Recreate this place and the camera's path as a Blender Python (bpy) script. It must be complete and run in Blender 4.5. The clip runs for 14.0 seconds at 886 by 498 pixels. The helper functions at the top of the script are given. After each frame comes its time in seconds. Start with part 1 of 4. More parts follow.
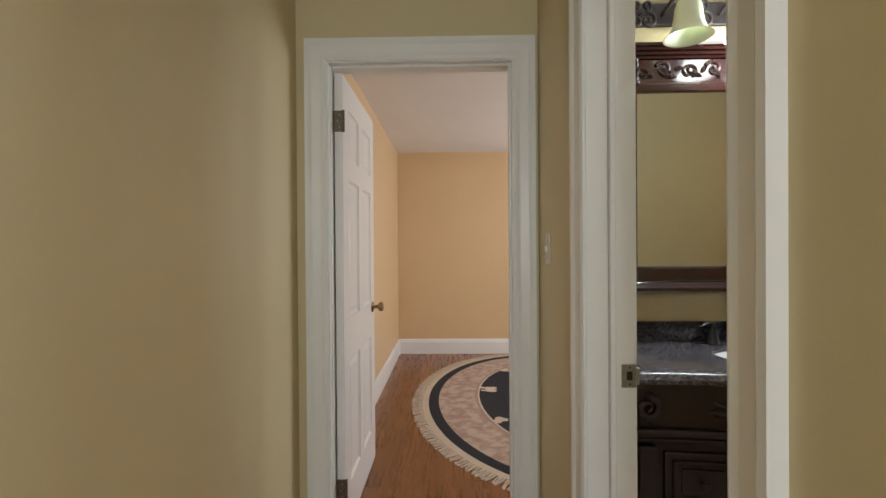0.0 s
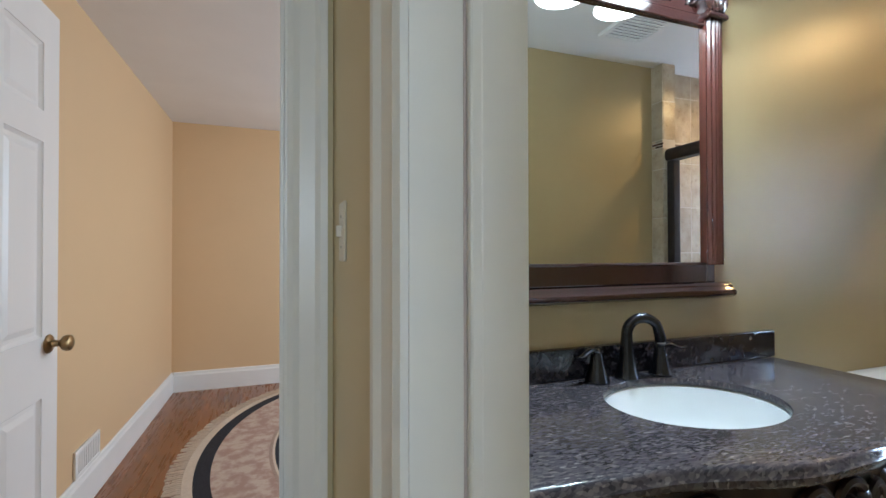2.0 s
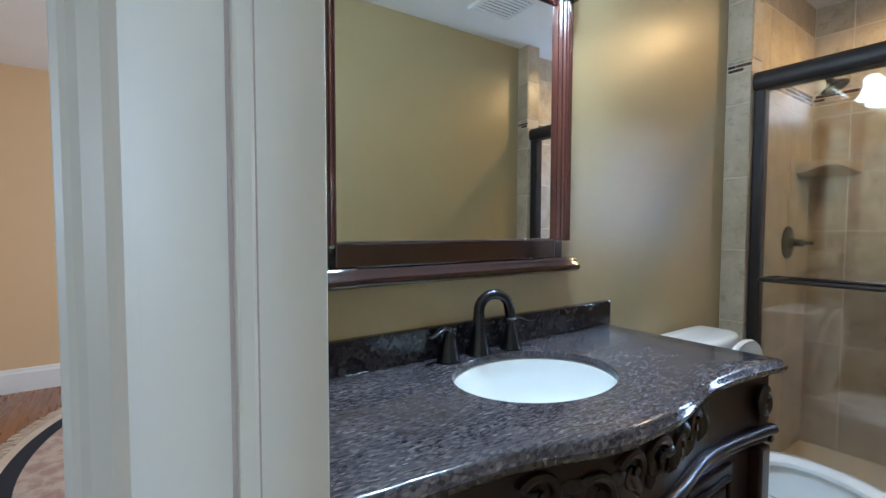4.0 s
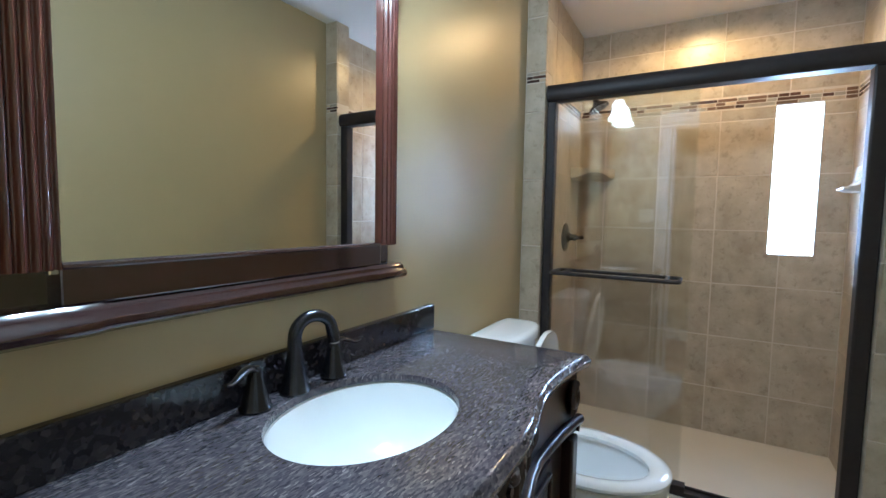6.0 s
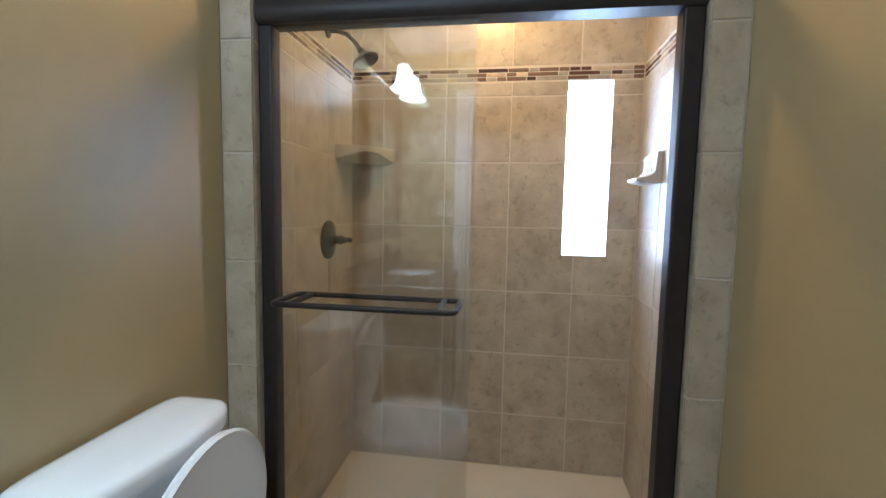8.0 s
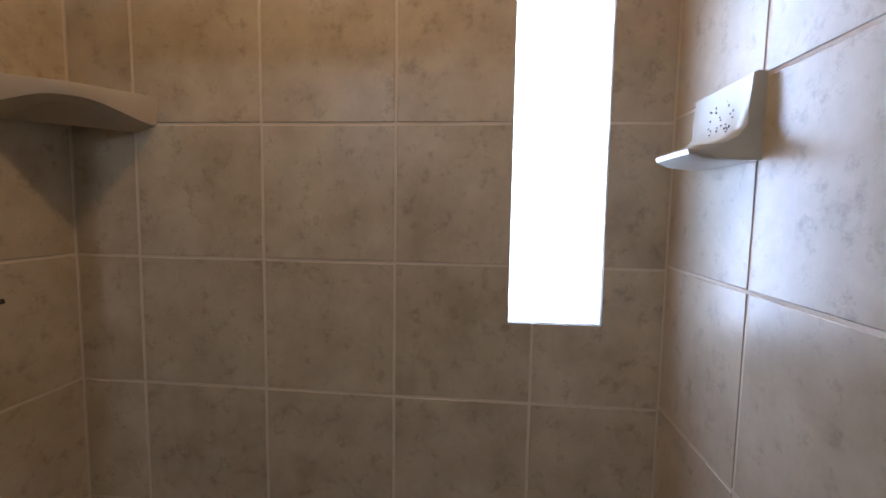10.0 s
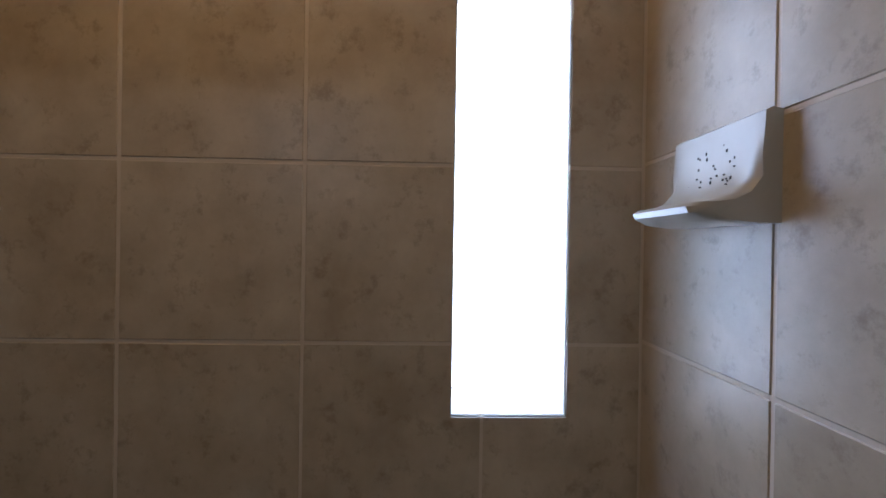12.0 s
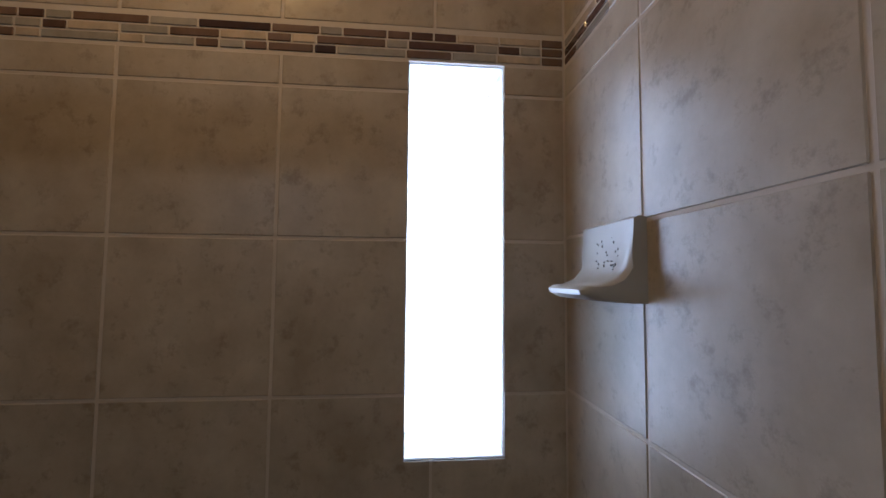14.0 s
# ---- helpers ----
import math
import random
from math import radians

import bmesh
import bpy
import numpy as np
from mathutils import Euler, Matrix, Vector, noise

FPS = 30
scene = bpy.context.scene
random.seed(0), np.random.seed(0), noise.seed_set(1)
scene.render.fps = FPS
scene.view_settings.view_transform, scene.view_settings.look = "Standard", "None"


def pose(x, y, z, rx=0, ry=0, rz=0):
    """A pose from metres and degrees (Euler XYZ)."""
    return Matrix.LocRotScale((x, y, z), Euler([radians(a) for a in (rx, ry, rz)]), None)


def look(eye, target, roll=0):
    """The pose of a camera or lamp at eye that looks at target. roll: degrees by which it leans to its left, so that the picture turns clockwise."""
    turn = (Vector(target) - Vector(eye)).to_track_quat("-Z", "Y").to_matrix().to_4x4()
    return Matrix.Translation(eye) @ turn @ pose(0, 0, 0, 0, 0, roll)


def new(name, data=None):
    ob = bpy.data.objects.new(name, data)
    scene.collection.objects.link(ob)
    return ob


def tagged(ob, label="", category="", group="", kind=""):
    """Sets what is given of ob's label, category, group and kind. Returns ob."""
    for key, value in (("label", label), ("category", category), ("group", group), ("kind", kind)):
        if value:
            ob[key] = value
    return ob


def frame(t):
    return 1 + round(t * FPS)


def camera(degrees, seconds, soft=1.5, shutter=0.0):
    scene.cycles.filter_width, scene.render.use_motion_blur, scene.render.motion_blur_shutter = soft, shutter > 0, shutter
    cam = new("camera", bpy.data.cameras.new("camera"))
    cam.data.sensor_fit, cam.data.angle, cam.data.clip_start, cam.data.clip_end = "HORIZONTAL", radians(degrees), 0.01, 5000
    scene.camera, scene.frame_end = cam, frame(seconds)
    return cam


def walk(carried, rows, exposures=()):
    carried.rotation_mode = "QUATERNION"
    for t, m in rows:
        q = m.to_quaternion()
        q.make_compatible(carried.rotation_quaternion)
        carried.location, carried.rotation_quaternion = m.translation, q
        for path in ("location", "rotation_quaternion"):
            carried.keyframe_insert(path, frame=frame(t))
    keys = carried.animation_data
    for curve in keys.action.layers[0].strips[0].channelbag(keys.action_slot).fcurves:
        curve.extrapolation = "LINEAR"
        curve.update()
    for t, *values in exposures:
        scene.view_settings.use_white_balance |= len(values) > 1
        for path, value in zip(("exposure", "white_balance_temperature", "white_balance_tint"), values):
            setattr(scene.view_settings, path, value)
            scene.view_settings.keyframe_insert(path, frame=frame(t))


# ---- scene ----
cam = camera(89.7, 14.0)
PATH = [
    (0, (0.398, 0.464, 1.273), (0.359, 2.463, 1.262), -0.4),
    (0.5, (0.421, 0.802, 1.267), (0.415, 2.802, 1.269), -0.6),
    (1, (0.503, 1.05, 1.243), (0.585, 3.048, 1.249), -0.5),
    (1.5, (0.56, 1.2, 1.239), (0.91, 3.169, 1.252), -0.3),
    (2, (0.639, 1.246, 1.217), (1.333, 3.122, 1.238), -0.1),
    (2.5, (0.691, 1.24, 1.19), (1.57, 3.037, 1.209), -0.0),
    (2.7, (0.712, 1.236, 1.18), (1.633, 3.011, 1.201), -0.0),
    (4.8, (0.765, 1.361, 1.239), (2.109, 2.834, 1.074), 0.6),
    (5, (0.773, 1.382, 1.227), (2.182, 2.793, 1.07), 0.6),
    (5.5, (0.8, 1.427, 1.227), (2.379, 2.644, 1.067), 0.9),
    (6, (0.847, 1.447, 1.261), (2.577, 2.44, 1.116), 1.0),
    (6.5, (0.887, 1.441, 1.273), (2.751, 2.15, 1.128), 1.1),
    (7, (1.048, 1.366, 1.291), (2.963, 1.922, 1.132), 1.0),
    (7.5, (1.325, 1.358, 1.253), (3.273, 1.78, 1.086), 1.2),
    (8, (1.7, 1.369, 1.288), (3.672, 1.658, 1.114), 1.1),
    (8.2, (1.878, 1.354, 1.286), (3.857, 1.589, 1.111), 1.0),
    (10.3, (2.964, 1.165, 1.351), (4.949, 1.336, 1.176), 0.9),
    (10.5, (3.016, 1.169, 1.361), (5.006, 1.293, 1.198), 1.0),
    (11, (3.086, 1.166, 1.362), (5.08, 1.2, 1.205), 1.0),
    (11.5, (3.104, 1.164, 1.359), (5.098, 1.138, 1.204), 1.0),
    (12, (3.089, 1.163, 1.378), (5.088, 1.094, 1.369), 0.9),
    (12.5, (3.065, 1.151, 1.392), (5.059, 1.055, 1.516), 0.8),
    (13, (3.031, 1.152, 1.43), (5.022, 1.013, 1.559), 0.7),
    (13.5, (2.994, 1.147, 1.433), (4.982, 0.971, 1.565), 0.6),
    (14, (2.96, 1.134, 1.442), (4.946, 0.936, 1.572), 0.5),
]
EXPOSURES = ((0, -0.12, 6000, 8), (0.5, 0.0, 5750, 7), (2.5, -0.05, 5150, 4), (5.0, 0.10, 4780, 3), (8.2, 0.10, 5000, 4), (9.3, -0.65, 5050, 8), (10.3, -0.95, 5300, 13), (10.7, -1.22, 5300, 13),
             (11.5, -1.5, 5300, 13), (12.5, -1.93, 5300, 13), (14, -2.08, 5300, 13))
walk(cam, [(t, look(eye, target, roll)) for t, eye, target, roll in PATH], EXPOSURES)

# ---- light ----
world = bpy.data.worlds.new("world")
scene.world = world
world.use_nodes = True
wn = world.node_tree.nodes
sky = wn.new("ShaderNodeTexSky")
sky.sky_type, sky.sun_disc = "NISHITA", False
sky.sun_elevation, sky.sun_rotation = radians(40), radians(200)
wn["Background"].inputs["Strength"].default_value = 0.1
world.node_tree.links.new(sky.outputs["Color"], wn["Background"].inputs["Color"])


def lamp(name, kind, m, energy, color, size=0.1, size_y=None):
    data = bpy.data.lights.new(name, kind)
    data.energy, data.color = energy, color
    if kind == "AREA":
        data.size = size
        if size_y:
            data.shape, data.size_y = "RECTANGLE", size_y
    else:
        data.shadow_soft_size = size
    ob = new(name, data)
    ob.matrix_world = m
    return ob


BULB_X = (1.20, 1.41, 1.62)
for bx in BULB_X[1:]:  # the first bulb is out
    lamp("vanity_bulb", "POINT", pose(bx, 1.985, 2.03), 7.0, (0.88, 0.97, 1.0), 0.03)
    # a second lamp at the same bulb, added to brighten what lies below
    shine = lamp("vanity_bulb_down_fill", "SPOT", pose(bx, 1.985, 2.0), 12.5, (0.88, 0.97, 1.0), 0.03)
    shine.data.spot_size, shine.data.spot_blend = radians(125), 0.9
down = lamp("shower_downlight_bulb", "SPOT", pose(3.45, 1.49, 2.40), 33, (1.0, 0.56, 0.19), 0.05)
down.data.spot_size, down.data.spot_blend = radians(172), 0.4
lamp("shower_window_sky", "AREA", look((3.975, 1.019, 1.487), (0, 1.019, 1.40)), 5.5, (0.38, 0.60, 1.0), 0.19, 0.79)
# added lamp in an unseen window, to light the bedroom from the right
lamp("bedroom_added_light", "AREA", look((3.28, 4.3, 1.5), (0, 4.3, 1.2)), 58, (0.95, 0.98, 1.0), 1.3, 1.3)
# added behind the camera to brighten the hall; its window is invented too
lamp("hall_added_light", "AREA", look((0.29, -1.78, 1.6), (0.27, 2, 1.3)), 29.5, (0.90, 0.96, 1.0), 0.6, 1.0)


# ---- materials ----
def material(name, color, rough=0.5, metal=0.0, var=0.0, scale=6.0, color2=None, bump=0.0, bump_scale=120.0,
             per_object=0.0, coat=0.0, stretch=(1, 1, 1), detail=6.0, rough_var=0.0, fleck=0.0):
    mat = bpy.data.materials.new(name)
    mat.use_nodes = True
    n, l = mat.node_tree.nodes, mat.node_tree.links
    b = n["Principled BSDF"]
    b.inputs["Base Color"].default_value = (*color, 1)
    b.inputs["Roughness"].default_value, b.inputs["Metallic"].default_value = rough, metal
    b.inputs["Coat Weight"].default_value = coat
    b.inputs["Coat Roughness"].default_value = 0.08
    tc = n.new("ShaderNodeTexCoord")
    mp = n.new("ShaderNodeMapping")
    mp.inputs["Scale"].default_value = stretch
    l.new(tc.outputs["Object"], mp.inputs["Vector"])
    src = mp.outputs["Vector"]
    if per_object:
        oi = n.new("ShaderNodeObjectInfo")
        add = n.new("ShaderNodeVectorMath")
        mul = n.new("ShaderNodeMath")
        mul.operation = "MULTIPLY"
        mul.inputs[1].default_value = 37.0
        l.new(oi.outputs["Random"], mul.inputs[0])
        l.new(src, add.inputs[0])
        l.new(mul.outputs[0], add.inputs[1])
        src = add.outputs[0]
    if color2 is not None:
        ns = n.new("ShaderNodeTexNoise")
        ns.inputs["Scale"].default_value, ns.inputs["Detail"].default_value = scale, detail
        ns.inputs["Roughness"].default_value = 0.62
        l.new(src, ns.inputs["Vector"])
        ramp = n.new("ShaderNodeValToRGB")
        ramp.color_ramp.elements[0].position, ramp.color_ramp.elements[1].position = 0.5 - var, 0.5 + var
        ramp.color_ramp.elements[0].color = (*color, 1)
        ramp.color_ramp.elements[1].color = (*color2, 1)
        l.new(ns.outputs["Fac"], ramp.inputs["Fac"])
        out = ramp.outputs["Color"]
        if per_object:
            hs = n.new("ShaderNodeHueSaturation")
            mr = n.new("ShaderNodeMapRange")
            mr.inputs["To Min"].default_value, mr.inputs["To Max"].default_value = 1 - per_object, 1 + per_object
            l.new(oi.outputs["Random"], mr.inputs["Value"])
            l.new(mr.outputs["Result"], hs.inputs["Value"])
            l.new(out, hs.inputs["Color"])
            out = hs.outputs["Color"]
        if fleck:
            nf = n.new("ShaderNodeTexNoise")
            nf.inputs["Scale"].default_value, nf.inputs["Detail"].default_value = 24.0, 10.0
            nf.inputs["Roughness"].default_value = 0.72
            l.new(src, nf.inputs["Vector"])
            rf = n.new("ShaderNodeValToRGB")
            rf.color_ramp.elements[0].position, rf.color_ramp.elements[1].position = 0.54, 0.66
            rf.color_ramp.elements[0].color = (1, 1, 1, 1)
            rf.color_ramp.elements[1].color = (1 - fleck, 1 - fleck * 1.1, 1 - fleck * 1.2, 1)
            l.new(nf.outputs["Fac"], rf.inputs["Fac"])
            mm = n.new("ShaderNodeMix")
            mm.data_type, mm.blend_type = "RGBA", "MULTIPLY"
            mm.inputs[0].default_value = 1.0
            l.new(out, mm.inputs[6])
            l.new(rf.outputs["Color"], mm.inputs[7])
            out = mm.outputs[2]
        l.new(out, b.inputs["Base Color"])
        if rough_var:
            rr = n.new("ShaderNodeMapRange")
            rr.inputs["To Min"].default_value, rr.inputs["To Max"].default_value = rough - rough_var, rough + rough_var
            l.new(ns.outputs["Fac"], rr.inputs["Value"])
            l.new(rr.outputs["Result"], b.inputs["Roughness"])
    if bump:
        nb = n.new("ShaderNodeTexNoise")
        nb.inputs["Scale"].default_value = bump_scale
        nb.inputs["Detail"].default_value = 4
        l.new(src, nb.inputs["Vector"])
        bp = n.new("ShaderNodeBump")
        bp.inputs["Strength"].default_value, bp.inputs["Distance"].default_value = bump, 0.002
        l.new(nb.outputs["Fac"], bp.inputs["Height"])
        l.new(bp.outputs["Normal"], b.inputs["Normal"])
    return mat


HALL = material("hall_paint", (0.60, 0.50, 0.285), 0.5, color2=(0.64, 0.535, 0.31), var=0.3, scale=2, bump=0.12, bump_scale=260, rough_var=0.08)
BED = material("bedroom_paint", (0.66, 0.46, 0.25), 0.5, color2=(0.70, 0.49, 0.27), var=0.3, scale=2, bump=0.12, bump_scale=260, rough_var=0.08)
OLIVE = material("olive_paint", (0.375, 0.295, 0.150), 0.36, color2=(0.41, 0.325, 0.172), var=0.3, scale=2.2, bump=0.08, bump_scale=240, rough_var=0.03)
WHITE = material("white_trim_paint", (0.78, 0.76, 0.72), 0.33, color2=(0.83, 0.81, 0.77), var=0.3, scale=5, bump=0.06, bump_scale=90, stretch=(1, 1, 0.2))
DOORWHITE = material("white_door_paint", (0.80, 0.76, 0.72), 0.35, color2=(0.84, 0.80, 0.76), var=0.3, scale=5, bump=0.06, bump_scale=90, stretch=(1, 1, 0.2))
CEIL = material("ceiling_paint", (0.78, 0.76, 0.75), 0.8, color2=(0.83, 0.81, 0.80), var=0.3, scale=3, bump=0.2, bump_scale=200)
WOODFLOOR = material("wood_floor_plank", (0.20, 0.075, 0.025), 0.28, color2=(0.27, 0.108, 0.038), var=0.35, scale=5, per_object=0.12, stretch=(9, 0.7, 1), bump=0.06, bump_scale=40, rough_var=0.06)
GAP = material("dark_gap", (0.03, 0.015, 0.008), 0.8)
SUBFLOOR = material("plank_joint", (0.10, 0.04, 0.016), 0.6)
FLOORTILE = material("bath_floor_tile", (0.40, 0.31, 0.21), 0.4, color2=(0.52, 0.42, 0.30), var=0.2, scale=6)
GROUT = material("grout", (0.58, 0.51, 0.41), 0.85, color2=(0.65, 0.57, 0.47), var=0.3, scale=30)
TILE = material("wall_tile", (0.380, 0.310, 0.215), 0.34, color2=(0.560, 0.484, 0.365), var=0.19, scale=7.5, per_object=0.07, bump=0.10, bump_scale=60, rough_var=0.08, detail=9, fleck=0.26)
MOSAICS = [material("mosaic_" + nm, c, 0.12 + 0.1 * (i % 2), color2=tuple(v * 1.4 for v in c), var=0.2, scale=30, per_object=0.1)
           for i, (nm, c) in enumerate((("dark_brown", (0.050, 0.030, 0.024)), ("brown", (0.15, 0.095, 0.065)),
                                        ("grey", (0.30, 0.27, 0.22)), ("tan", (0.46, 0.37, 0.26)), ("umber", (0.09, 0.05, 0.037))))]
PAN = material("shower_pan", (0.66, 0.60, 0.49), 0.35, color2=(0.71, 0.65, 0.54), var=0.3, scale=4)
CERAMIC = material("white_ceramic", (0.83, 0.84, 0.84), 0.07, coat=0.5)
SOAP = material("soap_dish_ceramic", (0.43, 0.40, 0.33), 0.3, color2=(0.48, 0.45, 0.38), var=0.3, scale=20)
SHELF = material("shelf_ceramic", (0.40, 0.33, 0.24), 0.3, color2=(0.48, 0.40, 0.30), var=0.3, scale=15)
SPECK = material("soap_speck", (0.08, 0.07, 0.06), 0.5)
BRONZE = material("oil_rubbed_bronze", (0.035, 0.028, 0.026), 0.32, 0.6, color2=(0.055, 0.042, 0.036), var=0.3, scale=40)
FRAME_BRONZE = material("dark_bronze_frame", (0.022, 0.018, 0.018), 0.48, 0.3, color2=(0.035, 0.028, 0.026), var=0.3, scale=30)
GUNMETAL = material("faucet_metal", (0.055, 0.055, 0.062), 0.24, 0.9, color2=(0.035, 0.035, 0.04), var=0.3, scale=30)
CHROME = material("chrome", (0.6, 0.6, 0.6), 0.15, 1.0)
NICKEL = material("worn_nickel", (0.42, 0.40, 0.35), 0.35, 0.9, color2=(0.30, 0.28, 0.24), var=0.2, scale=60)
HINGE = material("aged_hinge", (0.12, 0.09, 0.06), 0.42, 0.8, color2=(0.2, 0.16, 0.11), var=0.2, scale=80)
BRASS = material("antique_brass", (0.30, 0.20, 0.09), 0.32, 0.9, color2=(0.2, 0.13, 0.06), var=0.2, scale=60)
CHERRY = material("cherry_wood", (0.013, 0.0036, 0.003), 0.16, color2=(0.030, 0.0085, 0.0065), var=0.25, scale=9, stretch=(0.6, 6, 6), coat=0.9, bump=0.015, bump_scale=60)
CHERRYV = material("cherry_wood_upright", (0.045, 0.011, 0.008), 0.22, color2=(0.085, 0.023, 0.015), var=0.25, scale=9, stretch=(6, 6, 0.6), coat=0.5, bump=0.03, bump_scale=60)
CARVE = material("carved_cherry", (0.026, 0.013, 0.011), 0.25, color2=(0.05, 0.02, 0.016), var=0.25, scale=25, coat=0.5)
VANITY = material("vanity_dark_wood", (0.010, 0.0042, 0.004), 0.32, color2=(0.026, 0.009, 0.007), var=0.25, scale=8, stretch=(5, 5, 0.7), coat=0.15)
VCARVE = material("vanity_carved_wood", (0.012, 0.005, 0.0045), 0.3, color2=(0.028, 0.011, 0.009), var=0.25, scale=25, coat=0.15)
CAULK = material("aged_caulk", (0.58, 0.50, 0.48), 0.7, color2=(0.50, 0.42, 0.40), var=0.2, scale=12)
PLATE = material("switch_plate", (0.70, 0.64, 0.52), 0.35)
RUGCREAM = material("rug_cream", (0.55, 0.44, 0.33), 0.95, color2=(0.66, 0.55, 0.43), var=0.25, scale=60, bump=0.8, bump_scale=400)
RUGBLACK = material("rug_black", (0.012, 0.012, 0.018), 0.97, color2=(0.022, 0.022, 0.03), var=0.3, scale=80, bump=0.8, bump_scale=400)
RUGPINK = material("rug_rose", (0.38, 0.25, 0.20), 0.95, color2=(0.52, 0.41, 0.33), var=0.10, scale=14, bump=0.8, bump_scale=400, detail=3)
RUGLINE = material("rug_line", (0.30, 0.20, 0.16), 0.95, color2=(0.4, 0.3, 0.24), var=0.2, scale=60, bump=0.8, bump_scale=400)


def granite(name, low, high):
    mat = bpy.data.materials.new(name)
    mat.use_nodes = True
    n, l = mat.node_tree.nodes, mat.node_tree.links
    b = n["Principled BSDF"]
    b.inputs["Roughness"].default_value = 0.12
    tc = n.new("ShaderNodeTexCoord")
    wob = n.new("ShaderNodeTexNoise")
    wob.inputs["Scale"].default_value = 25
    mixv = n.new("ShaderNodeMix")
    mixv.data_type = "VECTOR"
    mixv.inputs["Factor"].default_value = 0.006
    l.new(tc.outputs["Object"], wob.inputs["Vector"])
    l.new(tc.outputs["Object"], mixv.inputs[4])
    l.new(wob.outputs["Color"], mixv.inputs[5])
    mp = n.new("ShaderNodeMapping")
    mp.inputs["Rotation"].default_value = (0, 0, 0.5)
    mp.inputs["Scale"].default_value = (1, 3.4, 1)
    l.new(mixv.outputs[1], mp.inputs["Vector"])
    vo = n.new("ShaderNodeTexVoronoi")
    vo.inputs["Scale"].default_value = 118
    l.new(mp.outputs["Vector"], vo.inputs["Vector"])
    bw = n.new("ShaderNodeSeparateColor")
    l.new(vo.outputs["Color"], bw.inputs[0])
    ramp = n.new("ShaderNodeValToRGB")
    e = ramp.color_ramp.elements
    e[0].position, e[0].color = 0.0, (0.026, 0.023, 0.029, 1)
    e[1].position, e[1].color = 1.0, (0.19, 0.17, 0.165, 1)
    for p, c in ((0.35, (0.048, 0.042, 0.050, 1)), (0.62, (0.066, 0.057, 0.064, 1)), (0.88, (0.090, 0.076, 0.080, 1)), (0.97, (0.120, 0.104, 0.102, 1))):
        k = e.new(p)
        k.color = c
    l.new(bw.outputs[0], ramp.inputs["Fac"])
    big = n.new("ShaderNodeTexNoise")
    big.inputs["Scale"].default_value = 9
    l.new(tc.outputs["Object"], big.inputs["Vector"])
    hs = n.new("ShaderNodeHueSaturation")
    mr = n.new("ShaderNodeMapRange")
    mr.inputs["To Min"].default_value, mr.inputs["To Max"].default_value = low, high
    l.new(big.outputs["Fac"], mr.inputs["Value"])
    l.new(mr.outputs["Result"], hs.inputs["Value"])
    l.new(ramp.outputs["Color"], hs.inputs["Color"])
    l.new(hs.outputs["Color"], b.inputs["Base Color"])
    return mat


GRANITE = granite("granite", 0.75, 1.55)
# the worktop's stone, darkened: the backsplash's shade is put into its colour
SHADED_GRANITE = granite("shaded_granite", 0.15, 0.4)


def clear_glass(name, tint, gloss):
    """Thin clear sheet: straight-through light with a mirror gloss that grows at a slant."""
    mat = bpy.data.materials.new(name)
    mat.use_nodes = True
    n, l = mat.node_tree.nodes, mat.node_tree.links
    n.remove(n["Principled BSDF"])
    tr, gl, mx, lw, pw, mr = (n.new(k) for k in ("ShaderNodeBsdfTransparent", "ShaderNodeBsdfGlossy", "ShaderNodeMixShader",
                                                "ShaderNodeLayerWeight", "ShaderNodeMath", "ShaderNodeMapRange"))
    tr.inputs["Color"].default_value = (*tint, 1)
    gl.inputs["Roughness"].default_value = 0.01
    pw.operation = "POWER"
    pw.inputs[1].default_value = 5.0
    lw.inputs["Blend"].default_value = 0.5
    mr.inputs["To Min"].default_value, mr.inputs["To Max"].default_value = gloss, 0.9
    l.new(lw.outputs["Facing"], pw.inputs[0])
    l.new(pw.outputs[0], mr.inputs["Value"])
    l.new(mr.outputs["Result"], mx.inputs[0])
    l.new(tr.outputs[0], mx.inputs[1])
    l.new(gl.outputs[0], mx.inputs[2])
    l.new(mx.outputs[0], n["Material Output"].inputs["Surface"])
    return mat


GLASS = clear_glass("shower_glass", (0.985, 0.992, 0.988), 0.072)
BLOCKGLASS = clear_glass("glass_block", (0.985, 0.99, 1.0), 0.02)


def glowing(name, color, strength):
    mat = bpy.data.materials.new(name)
    mat.use_nodes = True
    b = mat.node_tree.nodes["Principled BSDF"]
    b.inputs["Base Color"].default_value = (*color, 1)
    b.inputs["Emission Color"].default_value = (*color, 1)
    b.inputs["Emission Strength"].default_value = strength
    b.inputs["Roughness"].default_value = 0.3
    return mat


SHADE = glowing("lit_frosted_shade", (0.95, 0.95, 0.88), 9.0)
DIMSHADE = material("unlit_frosted_shade", (0.66, 0.68, 0.46), 0.35, color2=(0.70, 0.72, 0.50), var=0.3, scale=20)
LENS = glowing("downlight_lens", (1.0, 0.86, 0.62), 9.0)
SKYGLOW = glowing("bright_outdoors", (0.93, 0.96, 1.0), 14.0)
MIRROR = material("mirror_silver", (0.82, 0.83, 0.80), 0.0, 1.0)


# ---- building blocks ----
def part(name, bm, mat, parent=None, label="", smooth=False):
    me = bpy.data.meshes.new(name)
    bmesh.ops.recalc_face_normals(bm, faces=bm.faces)
    bm.to_mesh(me)
    bm.free()
    me.materials.append(mat)
    if smooth:
        for p in me.polygons:
            p.use_smooth = True
        me.set_sharp_from_angle(angle=radians(38))
    ob = new(name, me)
    if parent is not None:
        ob.parent = parent
    if label:
        ob["label"] = label
    return ob


